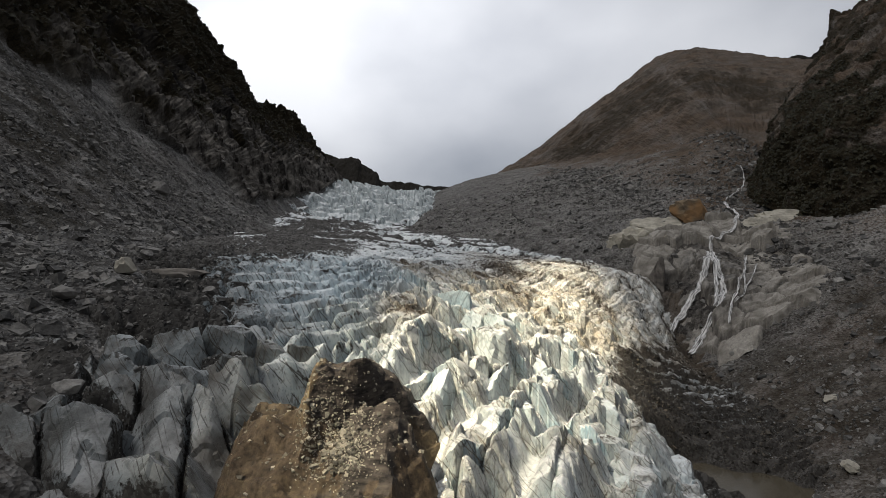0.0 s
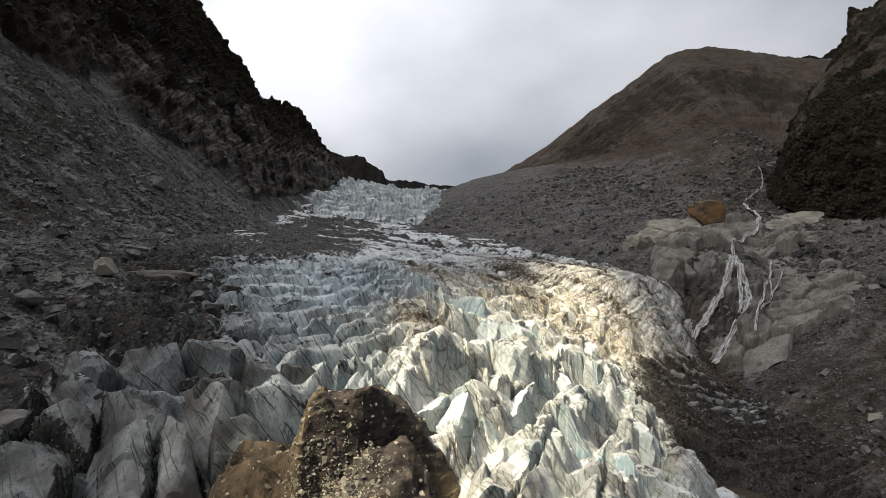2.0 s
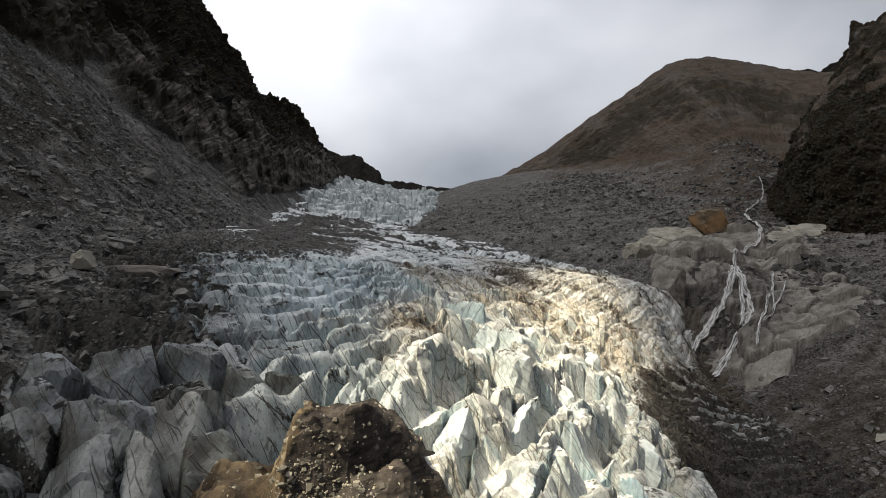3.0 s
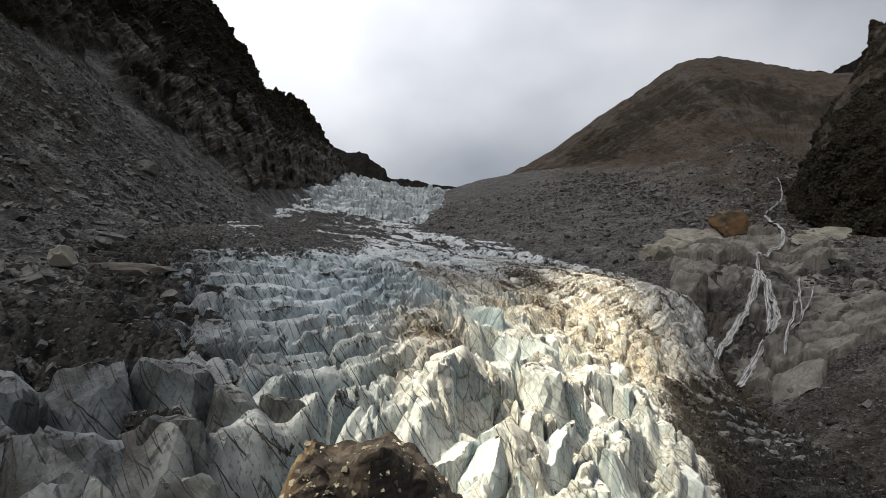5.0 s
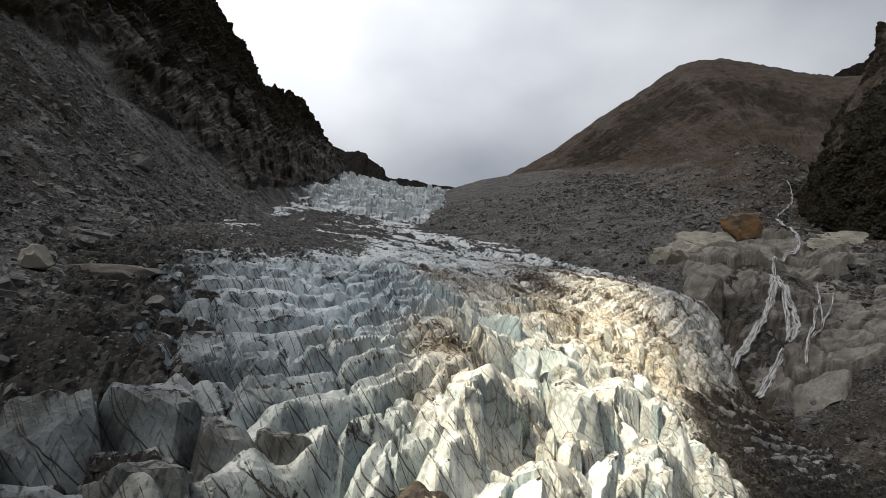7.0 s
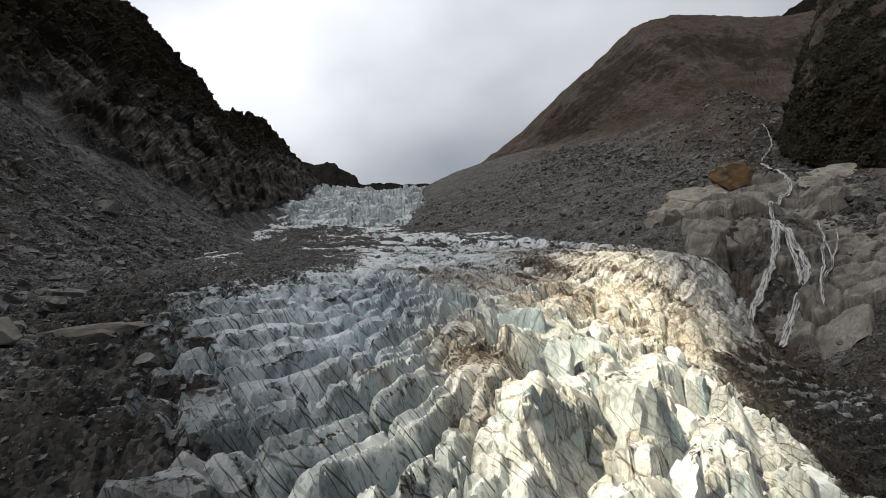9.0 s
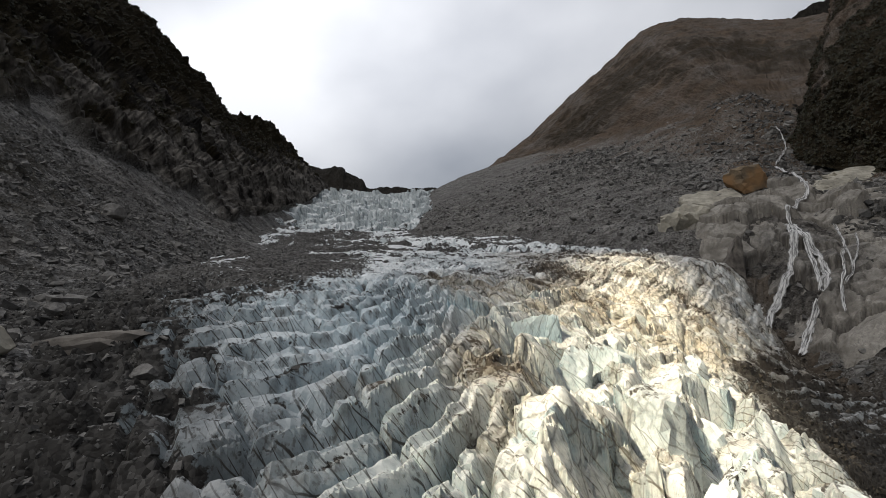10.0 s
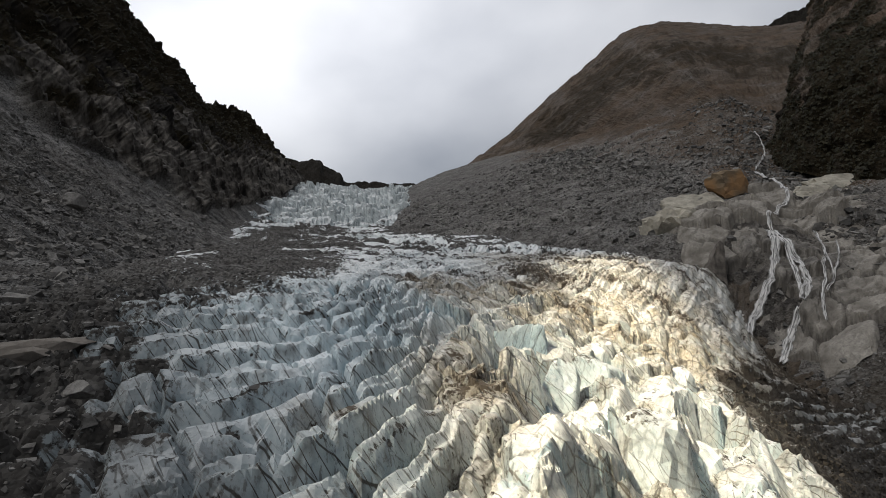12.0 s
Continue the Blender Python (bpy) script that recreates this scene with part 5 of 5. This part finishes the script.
def debris_mound():
    nx, ny = 170, 190
    X, Y = np.meshgrid(np.linspace(-52, 12, nx), np.linspace(58, 136, ny))
    wx, wy = X + 2.5 * fbm(X / 9, Y / 9, octaves=3, seed=201), Y + 2.5 * fbm(X / 9, Y / 9, octaves=3, seed=202)
    z = mound_height(X + 0.5 * (wx - X), Y + 0.5 * (wy - Y))
    crag = step(92, 97, Y)
    z += (0.6 + 1.0 * crag) * (saw((0.9 * wx - 0.5 * wy) / 7.0, 0.62) - 0.5) + 0.9 * (saw((z + 0.3 * wx) / 3.0, 0.6) - 0.5)
    z += 0.7 * fbm(X / 4.5, Y / 4.5, octaves=5, gain=0.58, seed=203) + 1.2 * fbm(X / 11, Y / 11, octaves=2, seed=205)
    n = fbm(X / 8, Y / 8, octaves=4, seed=204)
    high = step(70.0, 73.0, z + 2.0 * n + 7.0 * step(-20, -13, wx))
    shale = 0.05 + 0.35 * n + 0.85 * high * step(-24.5, -22, wx)
    # paler left of the crest: sunlight on that side put into the colour
    sunlit_ochre = 0.3 * n + 1.1 * step(-20.5, -23.5, wx) * step(92, 96, wy) * step(70.5, 73.5, z) + 0.4 * step(-7, -2, wx)
    ob = grid_mesh("debris_mound", np.stack([X, Y, z], -1), mound_material(), np.stack([shale, sunlit_ochre, 0 * X, 0 * X], -1))
    SHEETS["mound"] = np.stack([X, Y, z], -1)
    return tagged(ob, "brown mound of silty ice strewn with rubble", "debris mound")


debris_mound()
MOUND = SHEETS["mound"]
wm = (0.025 + 1.2 * bump(MOUND[..., 0], MOUND[..., 1], -17, 91, 4.5, 5)) * step(60, 68, MOUND[..., 2])
scatter("mound_rubble", pick(MOUND, wm, 2400, 16), sizes_of(2400, 0.24, 2.2, 1.2, 18), PALE_ROCK, 18, "grey-brown stones strewn over the mound", "rubble")


# ---------------------------------------------------------------- scrub on the cliffs
def scrub_material():
    m, nt, bsdf = nodes_of("dark_scrub")
    info = nt.nodes.new("ShaderNodeNewGeometry")
    col = blend(nt, info.outputs["Random Per Island"], (0.008, 0.0085, 0.0035), (0.042, 0.036, 0.014))
    nt.links.new(col, bsdf.inputs["Base Color"])
    bsdf.inputs["Roughness"].default_value = 0.8
    return m


def scrub(name, P, weight, count, size, seed, label):
    """Low bushes: each a tuft of a dozen leaf sprays round a stem."""
    rnd = np.random.RandomState(seed)
    at = pick(P, weight, count, seed)
    sprays = 12
    way = rnd.normal(size=(count, sprays, 3))
    way[..., 2] = np.abs(way[..., 2]) * 0.8
    way /= np.linalg.norm(way, axis=2, keepdims=True)
    big = size * (0.5 + rnd.rand(count, 1, 1))
    mid = at[:, None, :] + way * big * 0.55
    u = np.cross(way, rnd.normal(size=way.shape)); u /= np.linalg.norm(u, axis=2, keepdims=True)
    w = np.cross(way, u)
    tri = np.stack([mid + u * big * 0.5, mid - u * big * 0.4 + w * big * 0.35, mid - u * big * 0.3 - w * big * 0.4 + way * big * 0.2], 2)
    verts = tri.reshape(-1, 3)
    faces = np.arange(len(verts)).reshape(-1, 3)
    return tagged(tri_mesh(name, verts, faces, SCRUB), label, "scrub", kind="stuff")


SCRUB = scrub_material()
scrub("bluff_scrub", SPUR, SHEETS["spur_growth"] * step(900, 600, SPUR[..., 1]), 8500, 1.8, 601, "dark green-brown scrub on the rock bluff")
scrub("cliff_scrub", LEFT, SHEETS["left_growth"] * step(3.0, 3.1, hl) * step(300, 420, yl), 7000, 3.0, 602, "dark scrub clinging to the high cliff")


# ---------------------------------------------------------------- single blocks on the slopes
def loose_blocks(P, weight, count, least, most, seed, material, label, group):
    """Blocks that can be told apart: four shapes, each laid out several times."""
    rnd = np.random.RandomState(seed)
    at = pick(P, weight, count, seed)
    firsts = []
    for k in range(count):
        size = least * (most / least) ** (rnd.rand() ** 2)
        x, y, z = at[k]
        if k < 4:
            v, f = stone_shape(seed + k, 0.8, 2)
            v = v + 0.07 * np.stack([fbm(v[:, 0] * 2.5 + seed, v[:, 1] * 2.5, v[:, 2] * 2.5 + 9 * c, octaves=3, seed=c) for c in range(3)], -1)
            ob = tri_mesh("boulder", v / np.abs(v).max(axis=0) * np.array((0.62, 0.48, 0.36)), f, material)
            tagged(ob, label, "boulder", group)
            firsts.append(ob)
        else:
            ob = copy_thing(firsts[k % 4], Matrix.Identity(4))
        ob.matrix_world = pose(x, y, z + 0.2 * size, rnd.uniform(-15, 15), rnd.uniform(-15, 15), rnd.uniform(0, 360)) @ Matrix.Diagonal((size, size, size, 1))


loose_blocks(LEFT, wl * step(520, 420, yl), 60, 2.6, 6.5, 701, ROCK, "angular grey block lying in the scree", "blocks on the scree slope")
loose_blocks(RIGHT, wr, 60, 3.0, 7.5, 711, ROCK, "angular grey block on the rubble slope", "blocks on the rubble slope")
loose_blocks(TONGUE, step(0.55, 0.8, tm[..., 0]) * step(-40, -60, tx) * step(260, 220, ty) * step(105, 125, ty), 40, 1.6, 4.2, 721, ROCK, "dark angular block on the moraine", "blocks on the moraine")


# ---------------------------------------------------------------- single ice towers
def serac(x, y, top, size, turn, seed, label, lean=0.0, mask=(0.1, 0.1, 0.5, 0.15), fine=4):
    """A tower or slab of ice: broken along flat planes, with steep sides, a slanting top and shallow flutes."""
    rnd = np.random.RandomState(seed)
    bm = bmesh.new()
    bmesh.ops.create_icosphere(bm, subdivisions=fine, radius=1.0)
    v = np.array([p.co for p in bm.verts])
    f = np.array([[q.index for q in p.verts] for p in bm.faces])
    bm.free()
    # the planes that bound the block: outward way and distance
    planes = [((0, 0, -1), 1.0), ((rnd.uniform(-0.35, 0.35), rnd.uniform(-0.5, 0.1), 1), 0.80), ((rnd.uniform(-0.8, 0.8), rnd.uniform(-0.3, 0.3), 1), 0.98)]
    for a_ in (-1, 1):
        planes.append(((a_, rnd.uniform(-0.25, 0.25), rnd.uniform(0.05, 0.30)), rnd.uniform(0.8, 0.95)))
        planes.append(((rnd.uniform(-0.2, 0.2), a_, rnd.uniform(0.12, 0.38) - a_ * lean), rnd.uniform(0.75, 0.9)))
        planes.append(((a_ * 0.75, rnd.choice((-1, 1)) * rnd.uniform(0.5, 0.9), rnd.uniform(0.0, 0.4)), rnd.uniform(0.85, 1.1)))
    reach_ = np.full(len(v), 9.0)
    for way, dist in planes:
        way = np.array(way) / np.linalg.norm(way)
        along = v @ way
        reach_ = np.minimum(reach_, np.where(along > 1e-3, dist / np.maximum(along, 1e-3), 9.0))
    v = v * reach_[:, None]
    up = np.clip((v[:, 2] + 1) / 2, 0, 1)
    a = v * np.array(size) / 2
    flute = ridged(a[:, 0] / 2.6 + seed, a[:, 1] / 2.6, a[:, 2] / 16, octaves=3, seed=seed) - 0.8
    wide = fbm(a[:, 0] / 6 + seed, a[:, 1] / 6, a[:, 2] / 9, octaves=3, seed=seed + 3)
    out = np.stack([v[:, 0], v[:, 1], 0 * up], -1)
    a = a + out * (0.35 * flute + 0.6 * wide)[:, None]
    a[:, 2] += up * 0.8 * fbm(a[:, 0] / 3 + seed, a[:, 1] / 3, octaves=3, seed=seed + 6)
    a[:, 2] -= a[:, 2].max()
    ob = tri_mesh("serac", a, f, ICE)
    at = ob.data.attributes.new("mask", "FLOAT_COLOR", "POINT")
    m = np.tile(np.array(mask, np.float32), (len(a), 1))
    m[:, 0] += 0.35 * (a[:, 2] > -0.06 * size[2]) + 0.12 * wide
    at.data.foreach_set("color", np.clip(m, 0, 1).ravel())
    ob.matrix_world = pose(x, y, top, 0, 0, turn)
    return tagged(ob, label, "serac", "seracs of the glacier front")


SERACS = (
    # x, y, top, size, turn, lean, what it is
    (5, 229, 83.5, (17, 7, 26), 186, -0.1, "pale blue upright ice wall beside a crevasse"),
    (10, 214, 77, (9, 8, 24), -15, 0.1, "rounded grey-white ice tower in the crevasse field"),
    (21, 224, 75, (12, 8, 26), -35, 0.3, "bright white ice block with a clean face"),
    (0, 134, 73, (7, 14, 24), -28, 0.0, "narrow sunlit ice fin near the debris mound"),
    (12, 150, 69, (8, 18, 26), -24, 0.1, "tall dirty-white ice fin beside a crevasse"),
    (29, 172, 62, (9, 17, 24), -24, -0.1, "dirt-streaked ice fin above the basin"),
    (-63, 112, 79.5, (12, 7, 26), 24, 0.25, "grey grimy ice blade at the moraine's edge"),
    (-50, 110, 78, (11, 7, 24), 15, 0.25, "dark-streaked ice blade at the glacier front"),
    (-58, 124, 83, (14, 7, 24), 8, 0.2, "tall grimy ice slab under the moraine"),
    (-42, 116, 79, (10, 6, 22), 30, 0.2, "leaning grey ice slab"),
    (-35, 106, 75.5, (11, 5, 20), 38, 0.1, "low pale ice blade beside the mound"),
    (-70, 100, 74, (9, 6, 20), 12, 0.2, "rounded pale ice tooth under a flat boulder"),
    (-47, 101, 72, (9, 5, 20), 32, 0.15, "low grey ice slab before the blades"),
    (-56, 98, 71, (10, 6, 22), 20, 0.2, "broken grimy ice slab at the glacier front"),
    (-67, 118, 82, (11, 6, 24), 5, 0.2, "brown-stained ice slab under the moraine"),
    (-48, 128, 83, (13, 6, 24), -4, 0.2, "brown-stained upright ice face"),
    (-38, 126, 80, (9, 6, 22), 12, 0.2, "grey ice slab beside a dark cleft"),
    (-31, 128, 79, (9, 5, 22), 24, 0.2, "thin grey ice blade behind the mound"),
)
for k, (x, y, top, size, turn, lean, label) in enumerate(SERACS):
    serac(x, y, top, size, turn, 801 + 7 * k, label, lean, (0.0, 0.0, 0.40, 0.08) if k == 0 else (0.10, 0.15, 0.35, 0.12) if x > -20 else (0.08, 0.0, 0.3, 0.95))


def broken_blocks(count, seed):
    """Angular blocks leaning about in the crevassed fall, sunk into the ice."""
    rnd = np.random.RandomState(seed)
    weight = step(-6, 4, tx - 0.3 * (ty - 150)) * step(70, 45, tx - 0.12 * (ty - 150)) * step(130, 150, ty) * step(285, 255, ty)
    for k, (x, y, z) in enumerate(pick(TONGUE, weight, count, seed)):
        wide = rnd.uniform(6, 11) + (3.0 if y < 200 else 0.0)
        serac(float(x), float(y), float(z) + rnd.uniform(0.5, 3.5), (wide, wide * rnd.uniform(0.6, 1.3), rnd.uniform(13, 20)), rnd.uniform(-60, 20), 950 + k,
              "angular dirty-white ice block in the crevasse field", rnd.uniform(-0.1, 0.25), (0.12, rnd.uniform(0.1, 0.45), 0.25, rnd.uniform(0.05, 0.3)), 3)


broken_blocks(34, 77)
